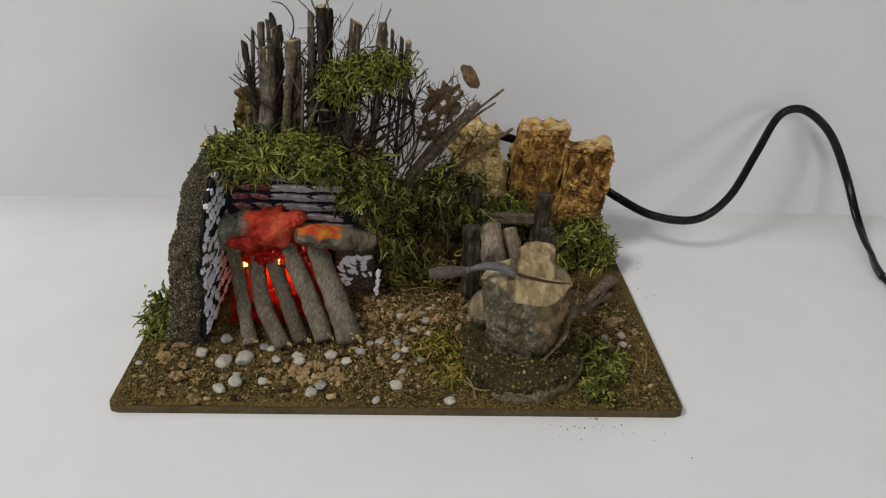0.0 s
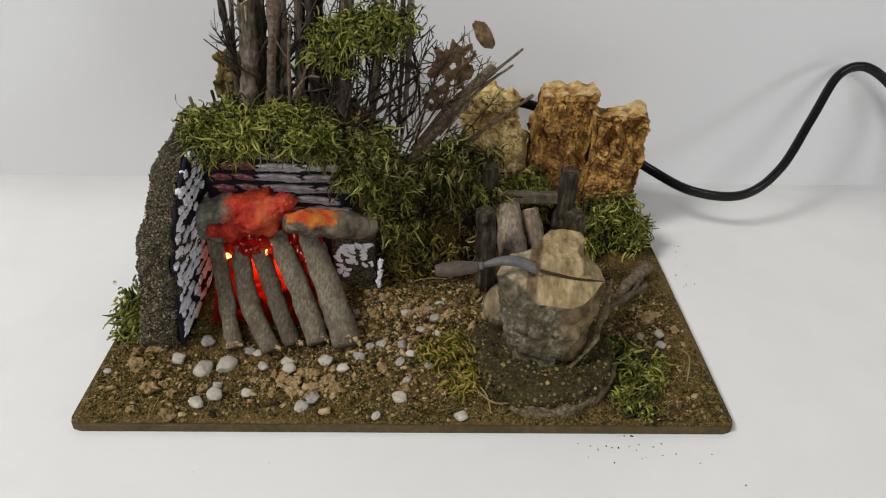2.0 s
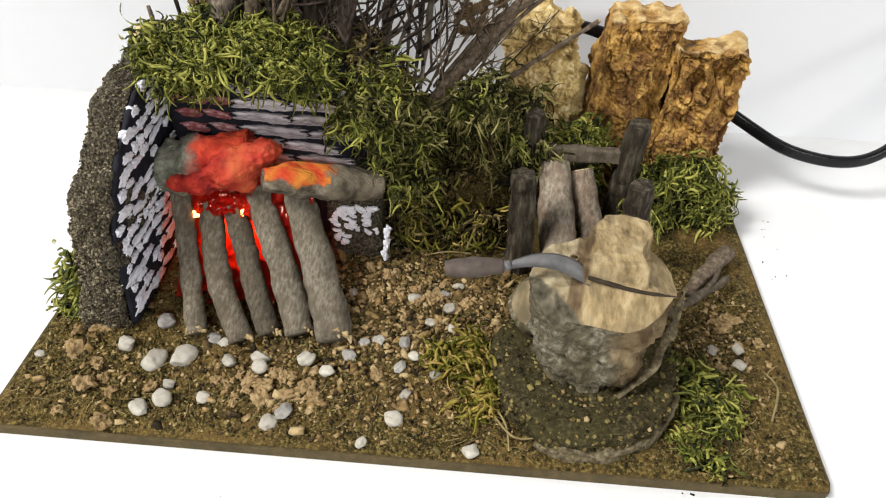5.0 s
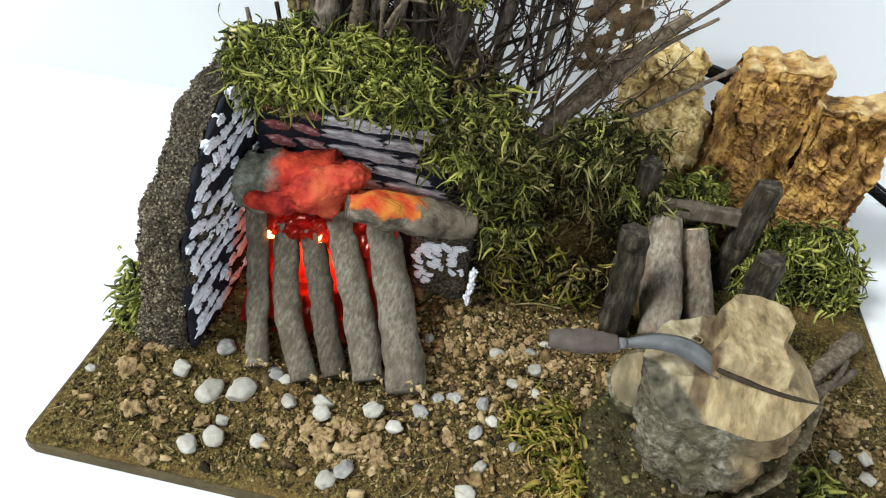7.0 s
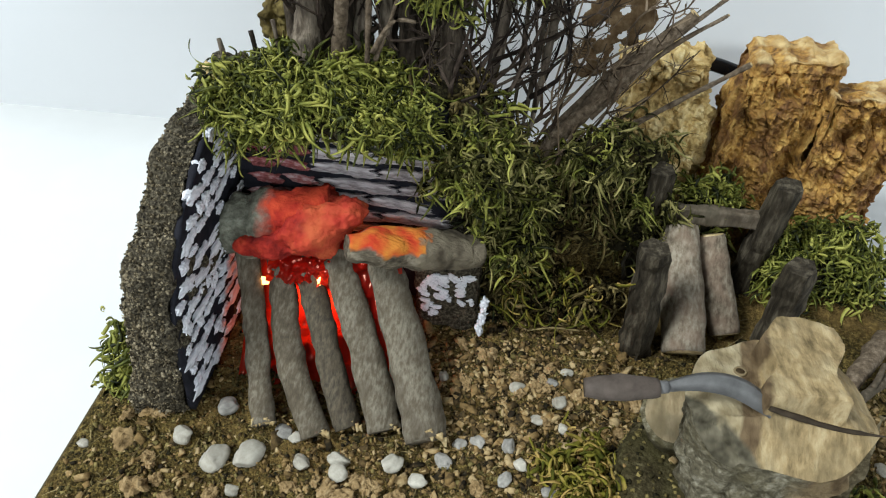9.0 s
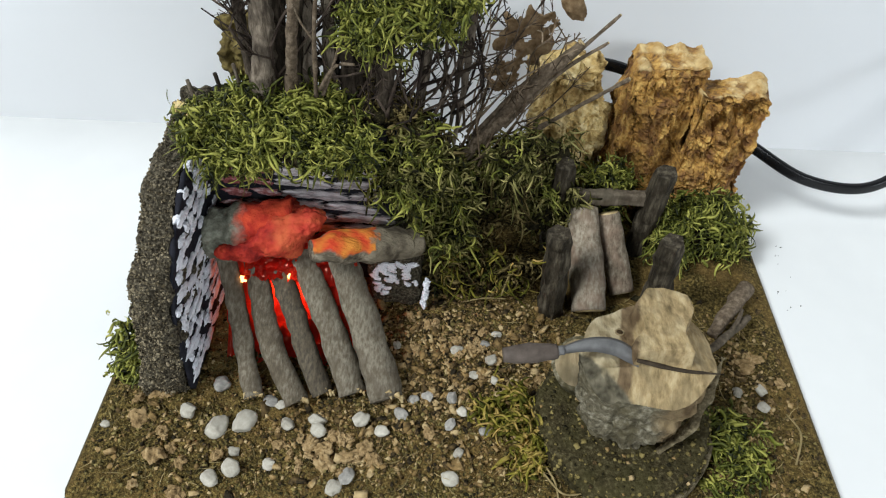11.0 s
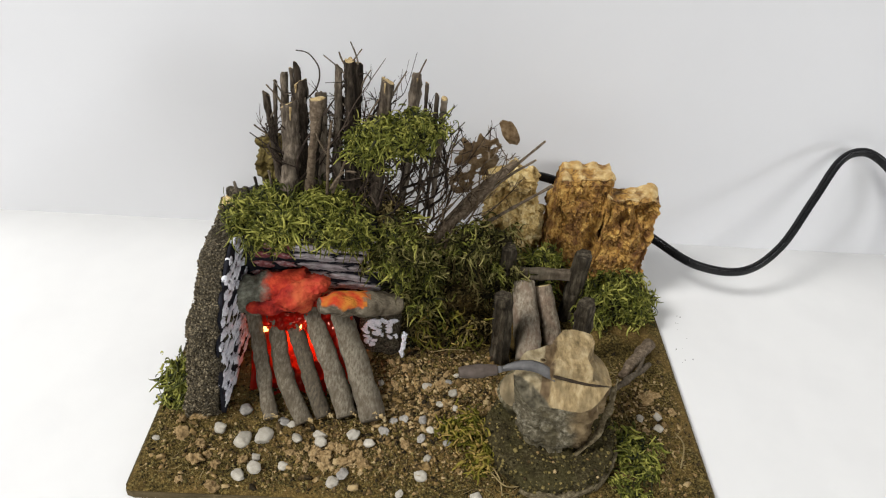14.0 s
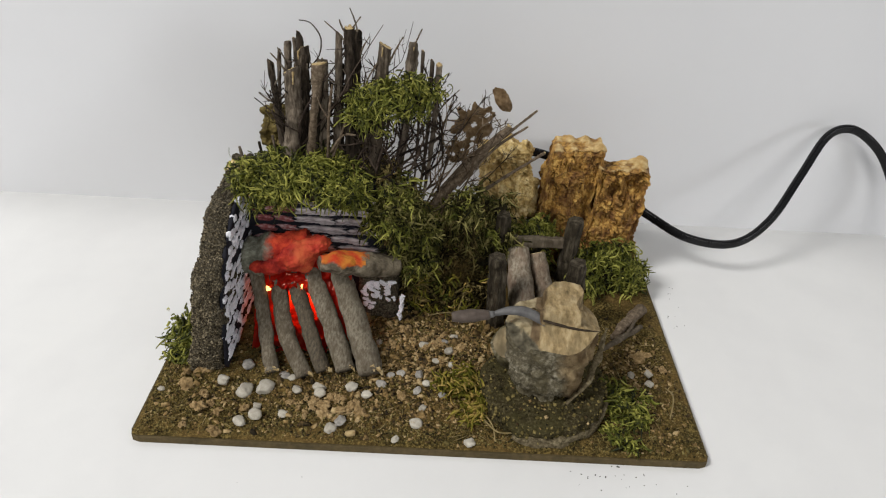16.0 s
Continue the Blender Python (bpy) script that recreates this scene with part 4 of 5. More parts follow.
def cork(name, lo, hi, tilt, material, label, seed, deep=1.0, n=(120, 36, 210), coarse=0.011, lean=0.0, power=20.0, tall=0.7, side=0.4):
    lo, hi = Vector(lo), Vector(hi)
    off = Vector((seed, seed * 1.7, -seed))

    def bend(p):
        u = (p.z - lo.z) / (hi.z - lo.z)
        p.y += tilt * u
        p.x += 0.0010 * math.sin(u * 7 + seed) + 0.0012 * noise.noise(Vector((p.x * 60, seed, p.z / 0.007))) + lean * (1 - u)
        if u > 0.8:
            p.z += 0.0034 * noise.noise(Vector((p.x / 0.0050, p.y / 0.02, seed))) * (u - 0.8) / 0.2
        return p
    v, f = rounded(n, lo, hi, power, bend)
    nrm = [Vector((0, 0, 0)) for _ in v]
    for q in f:
        m = (v[q[1]] - v[q[0]]).cross(v[q[2]] - v[q[0]])
        for i in q:
            nrm[i] += m
    out = []
    for p, m in zip(v, nrm):
        m.normalize()
        q = p + off
        rim = 0.5 if p.z > hi.z - 0.0030 else 1.0
        d = -0.0075 * deep * rim * max(0.0, 0.85 - dents(q, coarse, tall)) ** 1.2
        d += 0.0012 * noise.noise(q / 0.007) + rim * (-0.0009 * abs(noise.noise(q / 0.0030)) + 0.0009 * noise.noise(q / 0.0015) + 0.0007 * noise.noise(q / 0.0008))
        w = Vector((q.x / 0.0064, q.y / 0.0070, q.z / 0.0150)) + 0.35 * noise.noise_vector(q / 0.0040)
        near, cells = noise.voronoi(w)
        chunk = noise.cell(cells[0] * 3.7)
        gap = max(0.0, 1 - (near[1] - near[0]) / 0.10)
        d -= deep * rim * (0.0022 * chunk + 0.0008 * gap)
        d += rim * (0.0010 * noise.noise(q / 0.0022) + 0.0007 * noise.noise(q / 0.0009))
        d *= 1.0 if m.y < -0.6 else side
        w = p + m * d
        w.z = max(w.z, 0.003)
        out.append(w)
    return thing(name, (out, f), material, label, "cork bark", smooth=False)


cork("cork_bark", (0.0500, 0.1150, 0.003), (0.0752, 0.1320, 0.0632), 0.003, M_CORK_A, "tall ochre slab of rough cork bark with a cream rim", 1.0, lean=-0.002)
cork("cork_bark", (0.0715, 0.1132, 0.003), (0.0962, 0.1265, 0.0562), 0.002, M_CORK_B, "lower ochre slab of rough cork bark with a cream rim", 2.3)
cork("cork_bark", (0.0195, 0.1150, 0.003), (0.0438, 0.1310, 0.0620), 0.004, M_CORK_PALE, "pale yellow crumpled cork bark behind the moss", 3.1, 1.25, (100, 30, 170), 0.0095, 0.0, 6.0, 1.1, 0.8)
thing("cork_chip", roughen(rounded((10, 6, 20), (0.0442, 0.1265, 0.0150), (0.0486, 0.1295, 0.0430), 5.0), [(0.006, 0.0016), (0.002, 0.0008)]), M_CORK_PALE,
      "pale upright chip of cork between the slabs", "cork bark")
thing("cork_bark", roughen(rounded((34, 26, 40), (-0.0722, 0.1000, 0.0640), (-0.0625, 0.1110, 0.0828), 3.0), [(0.008, 0.0040), (0.0035, 0.0026), (0.0014, 0.0012)], None, [(0.004, 0.0022)]),
      M_CORK_OLIVE, "piece of olive cork bark among the sticks", "cork bark")

# ---- sticks on the roof ----
STICKS = (((-0.0615, 0.094), (-0.0660, 0.102, 0.1020), 0.0014), ((-0.0580, 0.089), (-0.0552, 0.092, 0.1030), 0.0031),
          ((-0.0530, 0.094), (-0.0520, 0.097, 0.1090), 0.0029), ((-0.0490, 0.089), (-0.0452, 0.092, 0.0990), 0.0018),
          ((-0.0405, 0.095), (-0.0383, 0.099, 0.1150), 0.0015), ((-0.0350, 0.095), (-0.0345, 0.098, 0.1180), 0.0020),
          ((-0.0315, 0.095), (-0.0310, 0.099, 0.1165), 0.0016), ((-0.0240, 0.089), (-0.0203, 0.091, 0.1140), 0.0024),
          ((-0.0170, 0.096), (-0.0110, 0.110, 0.1085), 0.0023))
STICKS_B = (((-0.0090, 0.098), (-0.0068, 0.104, 0.1085), 0.0007), ((-0.0065, 0.096), (-0.0030, 0.099, 0.1065), 0.0009), ((-0.0045, 0.096), (-0.0002, 0.098, 0.1055), 0.0012),
            ((-0.0600, 0.096), (-0.0590, 0.104, 0.1085), 0.0015), ((-0.0560, 0.098), (-0.0545, 0.106, 0.1120), 0.0014), ((-0.0470, 0.097), (-0.0450, 0.099, 0.1045), 0.0022),
            ((-0.0400, 0.098), (-0.0388, 0.101, 0.1010), 0.0020), ((-0.0340, 0.097), (-0.0335, 0.100, 0.1030), 0.0022), ((-0.0290, 0.097), (-0.0275, 0.099, 0.0960), 0.0019),
            ((-0.0575, 0.099), (-0.0570, 0.107, 0.1100), 0.0008), ((-0.0630, 0.097), (-0.0625, 0.104, 0.1060), 0.0008))
PALE_STICK = (-0.0500, 0.0880)


def stick(foot, top, r, pale=False):
    """An upright stick with ridged bark, a slanting torn top and a few side twigs."""
    foot, top = Vector((*foot, 0.0655 if foot[0] < -0.02 else 0.0480)), Vector(top)
    wob = Vector((rnd.uniform(-0.0012, 0.0012), rnd.uniform(-0.001, 0.001), 0))
    line = [foot, foot.lerp(top, 0.5) + wob, top]
    low = 0.45 if foot.z < 0.06 else 1.2
    v, f = tube(line, [r * low, r * min(1.02, low * 1.6), r * 0.96, r * (1.9 if pale else 0.95)], 16, 30, r * 0.30, 0.0030)
    lean = Vector((rnd.uniform(-0.8, 0.8), rnd.uniform(-1.1, 0.2), 0))
    axis, out = (top - foot).normalized(), []
    for p in v:
        q = foot + axis * (p - foot).dot(axis)
        rim = max(0.0, 1 - (top - q).length / (3.0 * r))
        n = noise.noise(Vector((p.x / 0.0009, p.y / 0.0009, p.z / 0.012))) * 0.16 + noise.noise(p / 0.0016) * 0.10
        out.append(p + (p - q) * n + axis * rim * (lean.dot(p - q) + 0.5 * r * noise.noise(p / 0.0012)))
    ob = thing("upright_stick", (out, f), M_BRANCH if pale else M_STICK, "stick with an ochre flared and torn top, standing upright" if pale else "dark barked stick with a pale cut top, standing upright",
               "stick", "sticks standing on the roof")
    ends, k = out[-16:], r * (1.8 if pale else 0.85)
    mid = sum(ends, Vector()) / 16
    face = [[mid + (p - mid) * g + axis * (0.00022 + h + 0.22 * k * noise.noise(p / 0.0010 + Vector((g, 0, 0)))) for p in ends] for g, h in ((0.93, -0.0009), (0.88, 0.0), (0.5, 0.0001))]
    skin = [p for row in face for p in row]
    quads = [(a * 16 + i, a * 16 + (i + 1) % 16, a * 16 + 16 + (i + 1) % 16, a * 16 + 16 + i) for a in range(2) for i in range(16)]
    part("cut_end", (skin, quads + [tuple(range(32, 48))]), M_CUT, ob, "pale torn wood", False)
    if r > 0.0013 and not pale:
        for _ in range(rnd.choice((0, 1, 1, 2))):
            p = foot.lerp(top, rnd.uniform(0.45, 0.96))
            w = Vector((rnd.uniform(-1, 1), rnd.uniform(-0.5, 0.3), rnd.uniform(0.5, 1.4))).normalized() * rnd.uniform(0.006, 0.014)
            part("side_twig", tube([p, p + w * 0.5 + Vector((0.0006, 0, 0)), p + w], [0.00042, 0.00032, 0.0002], 5, 8, 0.0001, 0.001), M_STICK, ob, "thin side twig")
    if r > 0.0022:
        p = top - axis * rnd.uniform(0.003, 0.006)
        side = Vector((rnd.uniform(-0.7, 0.7), -1, 0)).normalized() * r * 0.86
        part("bark_tear", tube([p + side, top + side * 0.98 + axis * 0.0002], [r * 0.12, r * 0.34], 6, 6, r * 0.1, 0.001, 0.5), M_CUT, ob, "pale strip where the bark is torn", False)
    return ob


for at, top, r in STICKS + STICKS_B:
    stick(at, top, r)
stick(PALE_STICK, (-0.0447, 0.0900, 0.1065), 0.0015, True)
FORKS = ((((-0.0422, 0.085, 0.070), (-0.0412, 0.086, 0.088), (-0.0398, 0.088, 0.0995)), 0.00060), (((-0.0400, 0.0835, 0.072), (-0.0362, 0.084, 0.082), (-0.0335, 0.084, 0.0900)), 0.00050),
         (((-0.0405, 0.0830, 0.074), (-0.0360, 0.083, 0.0812), (-0.0310, 0.084, 0.0812)), 0.00055), (((-0.0412, 0.086, 0.086), (-0.0440, 0.086, 0.091), (-0.0455, 0.086, 0.0960)), 0.00032),
         (((-0.0310, 0.098, 0.100), (-0.0300, 0.098, 0.109), (-0.0268, 0.098, 0.1150)), 0.00034), (((-0.0345, 0.098, 0.116), (-0.0330, 0.098, 0.1180), (-0.0300, 0.099, 0.1220)), 0.00034),
         (((-0.0355, 0.099, 0.115), (-0.0372, 0.099, 0.118), (-0.0380, 0.099, 0.1205)), 0.00034), (((-0.0590, 0.100, 0.098), (-0.0620, 0.101, 0.102), (-0.0655, 0.102, 0.1055)), 0.00036),
         (((-0.0650, 0.100, 0.086), (-0.0680, 0.100, 0.0875), (-0.0710, 0.100, 0.0900)), 0.00032), (((-0.0290, 0.090, 0.096), (-0.0260, 0.090, 0.1030), (-0.0230, 0.090, 0.1080)), 0.00032),
         (((-0.0200, 0.095, 0.104), (-0.0175, 0.095, 0.1100), (-0.0140, 0.095, 0.1165)), 0.00036), (((-0.0110, 0.109, 0.104), (-0.0100, 0.108, 0.1100), (-0.0075, 0.108, 0.1160)), 0.00040))
for pts, r in FORKS:
    limb("thin_twig", pts, [r * 1.2, r, r * 0.7], M_BRANCH, "thin grey-brown twig forking among the sticks", "twig", "thin twigs among the sticks", 6, 12, r * 0.4, "")

# ---- brushwood ----


def twig_fan(name, roots, tips, count, thick, seed, label, fork=5, material=M_TWIG, bend=0.0050):
    """Fine twigs that grow from a box of roots to a slanting line of tips, each with side twigs that fork again."""
    rng = np.random.default_rng(seed)
    lines = []
    for _ in range(count):
        a = Vector([rng.uniform(p, q) for p, q in roots])
        s = rng.uniform()
        b = Vector([p + (q - p) * s + rng.normal() * d for p, q, d in tips])
        m = a.lerp(b, 0.4) + Vector(rng.normal(size=3) * bend)
        m2 = a.lerp(b, 0.75) + Vector(rng.normal(size=3) * bend * 0.7)
        r = thick * rng.uniform(0.6, 1.6)
        lines.append(tube([a, m, m2, b], [r * 1.5, r * 1.1, r * 0.8, r * 0.5], 4, 10, 0, 0.004))
        spine = spline([a, m, m2, b], 20)
        for _ in range(fork):
            k = int(rng.integers(5, 18))
            p, t = spine[k], (spine[k + 1] - spine[k - 1]).normalized()
            w = (t * rng.uniform(0.4, 1.0) + Vector(rng.normal(size=3) * 0.55)).normalized() * rng.uniform(0.004, 0.013) * (1.2 - k / 24)
            e = p + w + Vector((0, 0, 0.0015))
            mid = p + w * 0.5 + Vector(rng.normal(size=3) * 0.0008)
            lines.append(tube([p, mid, e], [r * 0.75, r * 0.6, r * 0.4], 3, 5, 0, 0.004))
            for _ in range(2):
                u = (w.normalized() + Vector(rng.normal(size=3) * 0.6)).normalized() * rng.uniform(0.002, 0.005)
                lines.append(tube([mid, mid + u * 0.5, mid + u], [r * 0.5, r * 0.42, r * 0.3], 3, 3, 0, 0.004))
    return tagged(new(name, mesh_of(name, join(*lines), material, False)), label, "brushwood", kind="stuff")


twig_fan("brushwood", ((-0.022, -0.002), (0.092, 0.102), (0.048, 0.062)), ((-0.006, 0.015, 0.003), (0.092, 0.106, 0.004), (0.106, 0.092, 0.004)), 11, 0.00030, 11,
         "tangle of fine dark heather twigs", 5)
twig_fan("brushwood", ((-0.012, 0.004), (0.094, 0.104), (0.042, 0.052)), ((0.006, 0.026, 0.004), (0.094, 0.108, 0.004), (0.094, 0.080, 0.005)), 7, 0.00026, 14,
         "tangle of fine brown heather twigs", 5, M_TWIG_PALE)
twig_fan("brushwood", ((-0.064, -0.020), (0.092, 0.104), (0.064, 0.072)), ((-0.066, -0.006, 0.003), (0.094, 0.108, 0.004), (0.098, 0.108, 0.008)), 40, 0.00028, 12,
         "fine dark twigs among the upright sticks", 4)
twig_fan("brushwood", ((-0.034, -0.014), (0.086, 0.096), (0.058, 0.068)), ((-0.036, -0.008, 0.004), (0.086, 0.098, 0.003), (0.084, 0.090, 0.005)), 14, 0.00034, 16,
         "dark broken twigs under the moss tuft", 6)
for pts, r in ((((-0.0035, 0.0955, 0.0400), (0.0120, 0.0975, 0.0610), (0.0290, 0.1000, 0.0812)), 0.0019), (((0.006, 0.098, 0.055), (0.024, 0.100, 0.073), (0.0410, 0.113, 0.0828)), 0.0006),
               (((0.010, 0.096, 0.055), (0.024, 0.100, 0.071), (0.0365, 0.101, 0.0808)), 0.0006), (((0.012, 0.106, 0.0400), (0.0280, 0.104, 0.0545), (0.0450, 0.102, 0.0692)), 0.0007),
               (((0.000, 0.098, 0.048), (0.014, 0.100, 0.066), (0.0270, 0.102, 0.0775)), 0.0008)):
    limb("branch", pts, [r * 1.15, r, r * 0.7], M_BRANCH, "bare grey-brown branch sticking out of the brushwood", "branch", "branches in the brushwood", 12, 34, r * 0.45, "b")
twig_fan("brushwood", ((-0.004, 0.012), (0.094, 0.104), (0.036, 0.048)), ((0.018, 0.040, 0.003), (0.096, 0.108, 0.004), (0.084, 0.068, 0.004)), 4, 0.00026, 15,
         "fine grey-brown twigs round the bare branch", 5, M_TWIG_PALE, 0.0030)
twig_fan("brushwood", ((-0.004, 0.014), (0.088, 0.094), (0.040, 0.050)), ((0.010, 0.034, 0.003), (0.093, 0.099, 0.002), (0.078, 0.060, 0.004)), 4, 0.00024, 18,
         "fine brown twigs lying over the bare branch", 6, M_TWIG_PALE, 0.0026)
limb("curved_twig", [(-0.052, 0.106, 0.0985), (-0.0475, 0.106, 0.104), (-0.0465, 0.106, 0.111), (-0.050, 0.106, 0.1165), (-0.0545, 0.106, 0.1175)], [0.0003, 0.0003, 0.0002], M_STICK,
     "thin twig curled over the sticks", "twig", "", 5, 24, 0, "")
for x, top in ((-0.0690, 0.0745), (-0.0635, 0.0775), (-0.0770, 0.0720)):
    limb("short_twig", [(x, 0.086, 0.0620), (x + 0.0004, 0.087, (top + 0.062) / 2), (x - 0.0006, 0.088, top)], [0.0007, 0.0006, 0.0005], M_STICK,
         "short broken twig standing in the roof moss", "twig", "short twigs", 6, 8, 0.0002, "")


def leaf(lo, hi, bow, ragged, label, seed, mid_y, thick=0.0006, lean=-0.30, holes=(), material=M_LEAF):
    """A curled dry leaf between two corners in x and z, with a ragged rim and holes at (u, w, radius)."""
    n = 30
    mx, mz, hx, hz = (lo[0] + hi[0]) / 2, (lo[1] + hi[1]) / 2, (hi[0] - lo[0]) / 2, (hi[1] - lo[1]) / 2

    def flat(a, c):
        u, w = 2 * a - 1, 2 * c - 1
        k = max(abs(u), abs(w)) / max(1e-6, (abs(u) ** 3 + abs(w) ** 3) ** (1 / 3))
        k *= 1 - ragged * (0.5 + noise.noise(Vector((u * 2.0, w * 2.0, seed))) + 0.5 * noise.noise(Vector((u * 5.0, w * 5.0, seed)))) * max(abs(u), abs(w)) ** 2
        return u * k, w * k

    def fn(a, b, c):
        u, w = flat(a, c)
        x, z = mx + u * hx, mz + w * hz
        y = mid_y + bow * (u * u - 0.4) + 0.0018 * noise.noise(Vector((x, z, seed)) / 0.006) + 0.0007 * noise.noise(Vector((x, z, seed)) / 0.002) + thick * (b - 0.5)
        return x + lean * (z - mz), y, z
    v, f = lattice((n, 1, n), fn)
    if holes:
        def gone(q):
            c = sum((v[i] for i in q), Vector()) / len(q)
            u, w = (c.x - lean * (c.z - mz) - mx) / hx, (c.z - mz) / hz
            return any(math.hypot(u - a, w - b) < r for a, b, r in holes)
        f = [q for q in f if not gone(q)]
    return thing("dry_leaf", (v, f), material, label, "leaf", "dry leaves in the brushwood")


leaf((0.0222, 0.0858), (0.0288, 0.0958), 0.0012, 0.10, "curled brown dry leaf on the tip of the brushwood", 1.0, 0.103, lean=-0.45)
leaf((0.0050, 0.0665), (0.0245, 0.0880), 0.003, 0.42, "torn brown dry leaf with holes, caught in the brushwood", 2.0, 0.108, lean=0.25, holes=((0.45, 0.45, 0.13), (0.0, 0.05, 0.12), (-0.35, -0.45, 0.2), (0.2, -0.5, 0.12)))
leaf((0.0030, 0.0590), (0.0150, 0.0700), 0.003, 0.45, "torn brown dry leaf caught in the brushwood", 3.0, 0.109, lean=0.2, holes=((0.3, 0.2, 0.16), (-0.3, -0.2, 0.18)))
leaf((-0.0825, 0.0625), (-0.0735, 0.0685), 0.0025, 0.30, "pale curled dry leaf at the edge of the roof moss", 5.0, 0.083, lean=0.3, material=M_CORK_PALE)

# ---- moss ----
moss("moss_roof", ((-0.062, 0.0700, 0.0640, 0.0115, 0.008, 0.0032), (-0.046, 0.0700, 0.0640, 0.0145, 0.008, 0.0036), (-0.034, 0.0735, 0.0612, 0.0070, 0.006, 0.0036), (-0.052, 0.083, 0.0645, 0.022, 0.010, 0.0040), (-0.0725, 0.080, 0.0635, 0.0055, 0.008, 0.0030)),
     5300, 0.0072, 0.00043, M_MOSS, "bright green moss cushion on the roof of the niche", 21, curl=1.7, ragged=0.0028, droop=0.25)
moss("moss_tuft", ((-0.018, 0.085, 0.0945, 0.0115, 0.006, 0.0060), (-0.006, 0.088, 0.0970, 0.0065, 0.005, 0.0045), (-0.026, 0.086, 0.087, 0.0060, 0.005, 0.0060)), 2000, 0.0057, 0.00041, M_MOSS, "bright green moss tuft caught among the sticks", 22, curl=1.6)


def clumps(count, x, y, z, size, seed):
    """Middles and half-widths of lumps strewn through a box."""
    rng = np.random.default_rng(seed)
    out = []
    for _ in range(count):
        r = rng.uniform(*size)
        out.append((rng.uniform(*x), rng.uniform(*y), rng.uniform(*z), r, r * 0.85, r * rng.uniform(0.7, 1.1)))
    return out


COLUMN = clumps(9, (-0.0200, -0.0100), (0.0740, 0.0800), (0.034, 0.058), (0.0042, 0.0060), 71) + clumps(5, (-0.0085, -0.0005), (0.0780, 0.0850), (0.020, 0.046), (0.0045, 0.0065), 72)
FOOT = clumps(7, (-0.0070, 0.0230), (0.0760, 0.0880), (0.006, 0.011), (0.0040, 0.0060), 73)
HOLLOW = clumps(8, (-0.0040, 0.0140), (0.0900, 0.0970), (0.012, 0.038), (0.0055, 0.0080), 74)
OLIVE = clumps(9, (0.0100, 0.0280), (0.0930, 0.1020), (0.018, 0.046), (0.0045, 0.0070), 75) + clumps(4, (-0.0060, 0.0100), (0.0920, 0.0980), (0.034, 0.042), (0.0045, 0.0060), 76) + clumps(4, (0.0040, 0.0190), (0.0905, 0.0950), (0.043, 0.051), (0.0032, 0.0046), 77)
moss("moss_bush", COLUMN, 2880, 0.0068, 0.00041, M_MOSS_DULL, "dull green and brown column of hanging moss", 23, ragged=0.0036, curl=1.1)
moss("moss_bush", COLUMN, 1520, 0.0061, 0.00040, M_MOSS, "fresh green moss in the hanging column", 24, ragged=0.0032, core=False, curl=1.0)
moss("moss_bush", HOLLOW, 2100, 0.0072, 0.00046, M_MOSS_BROWN, "dark brown roots of moss in the hollow of the bush", 36, ragged=0.0036, curl=1.1)
moss("moss_bush", FOOT, 1800, 0.0064, 0.00048, M_MOSS_BROWN, "brown moss roots at the foot of the bush", 37, ragged=0.0030, curl=1.1)
moss("moss_bush", FOOT + HOLLOW[:3], 560, 0.0059, 0.00048, M_MOSS, "green moss sprigs at the foot of the bush", 38, ragged=0.0034, core=False)
moss("moss_bush", OLIVE, 2880, 0.0066, 0.00040, M_MOSS_DULL, "olive moss bush in front of the pale cork", 34, ragged=0.0040, curl=1.0)
moss("moss_bush", OLIVE, 720, 0.0057, 0.00038, M_MOSS, "green moss sprigs in the olive bush", 39, ragged=0.0040, core=False)
moss("moss_bush", ((-0.024, 0.088, 0.064, 0.008, 0.007, 0.005), (-0.012, 0.092, 0.049, 0.007, 0.006, 0.004)), 560, 0.0060, 0.00046, M_MOSS_BROWN, "brown moss at the foot of the sticks", 30, curl=1.0)
moss("moss_cushion", ((0.081, 0.100, 0.012, 0.013, 0.008, 0.013), (0.070, 0.097, 0.010, 0.007, 0.008, 0.012), (0.091, 0.102, 0.008, 0.007, 0.007, 0.009)), 3040, 0.0055, 0.00044, M_MOSS,
     "green moss cushion at the foot of the cork bark", 25)
moss("moss_cushion", ((0.046, 0.106, 0.018, 0.011, 0.004, 0.017),), 720, 0.0053, 0.00043, M_MOSS, "green moss behind the rack", 26)
moss("moss_tuft", ((-0.0922, 0.046, 0.0080, 0.0052, 0.009, 0.0080), (-0.0940, 0.040, 0.0050, 0.0035, 0.005, 0.0035)), 1000, 0.0052, 0.00048, M_MOSS, "bright green moss tuft against the stonework", 27)
moss("moss_tuft", ((0.014, 0.029, 0.005, 0.006, 0.007, 0.003), (0.019, 0.018, 0.004, 0.004, 0.006, 0.002)), 880, 0.0059, 0.00054, M_MOSS_DRY, "yellowing moss tuft beside the wood slice", 28, up=0.3, core=False, curl=0.9)
moss("moss_tuft", ((0.075, 0.022, 0.004, 0.007, 0.010, 0.003), (0.072, 0.008, 0.004, 0.003, 0.005, 0.002)), 800, 0.0055, 0.00048, M_MOSS, "green and brown moss tuft beside the wood slice", 29, up=0.25, core=False, curl=0.9)

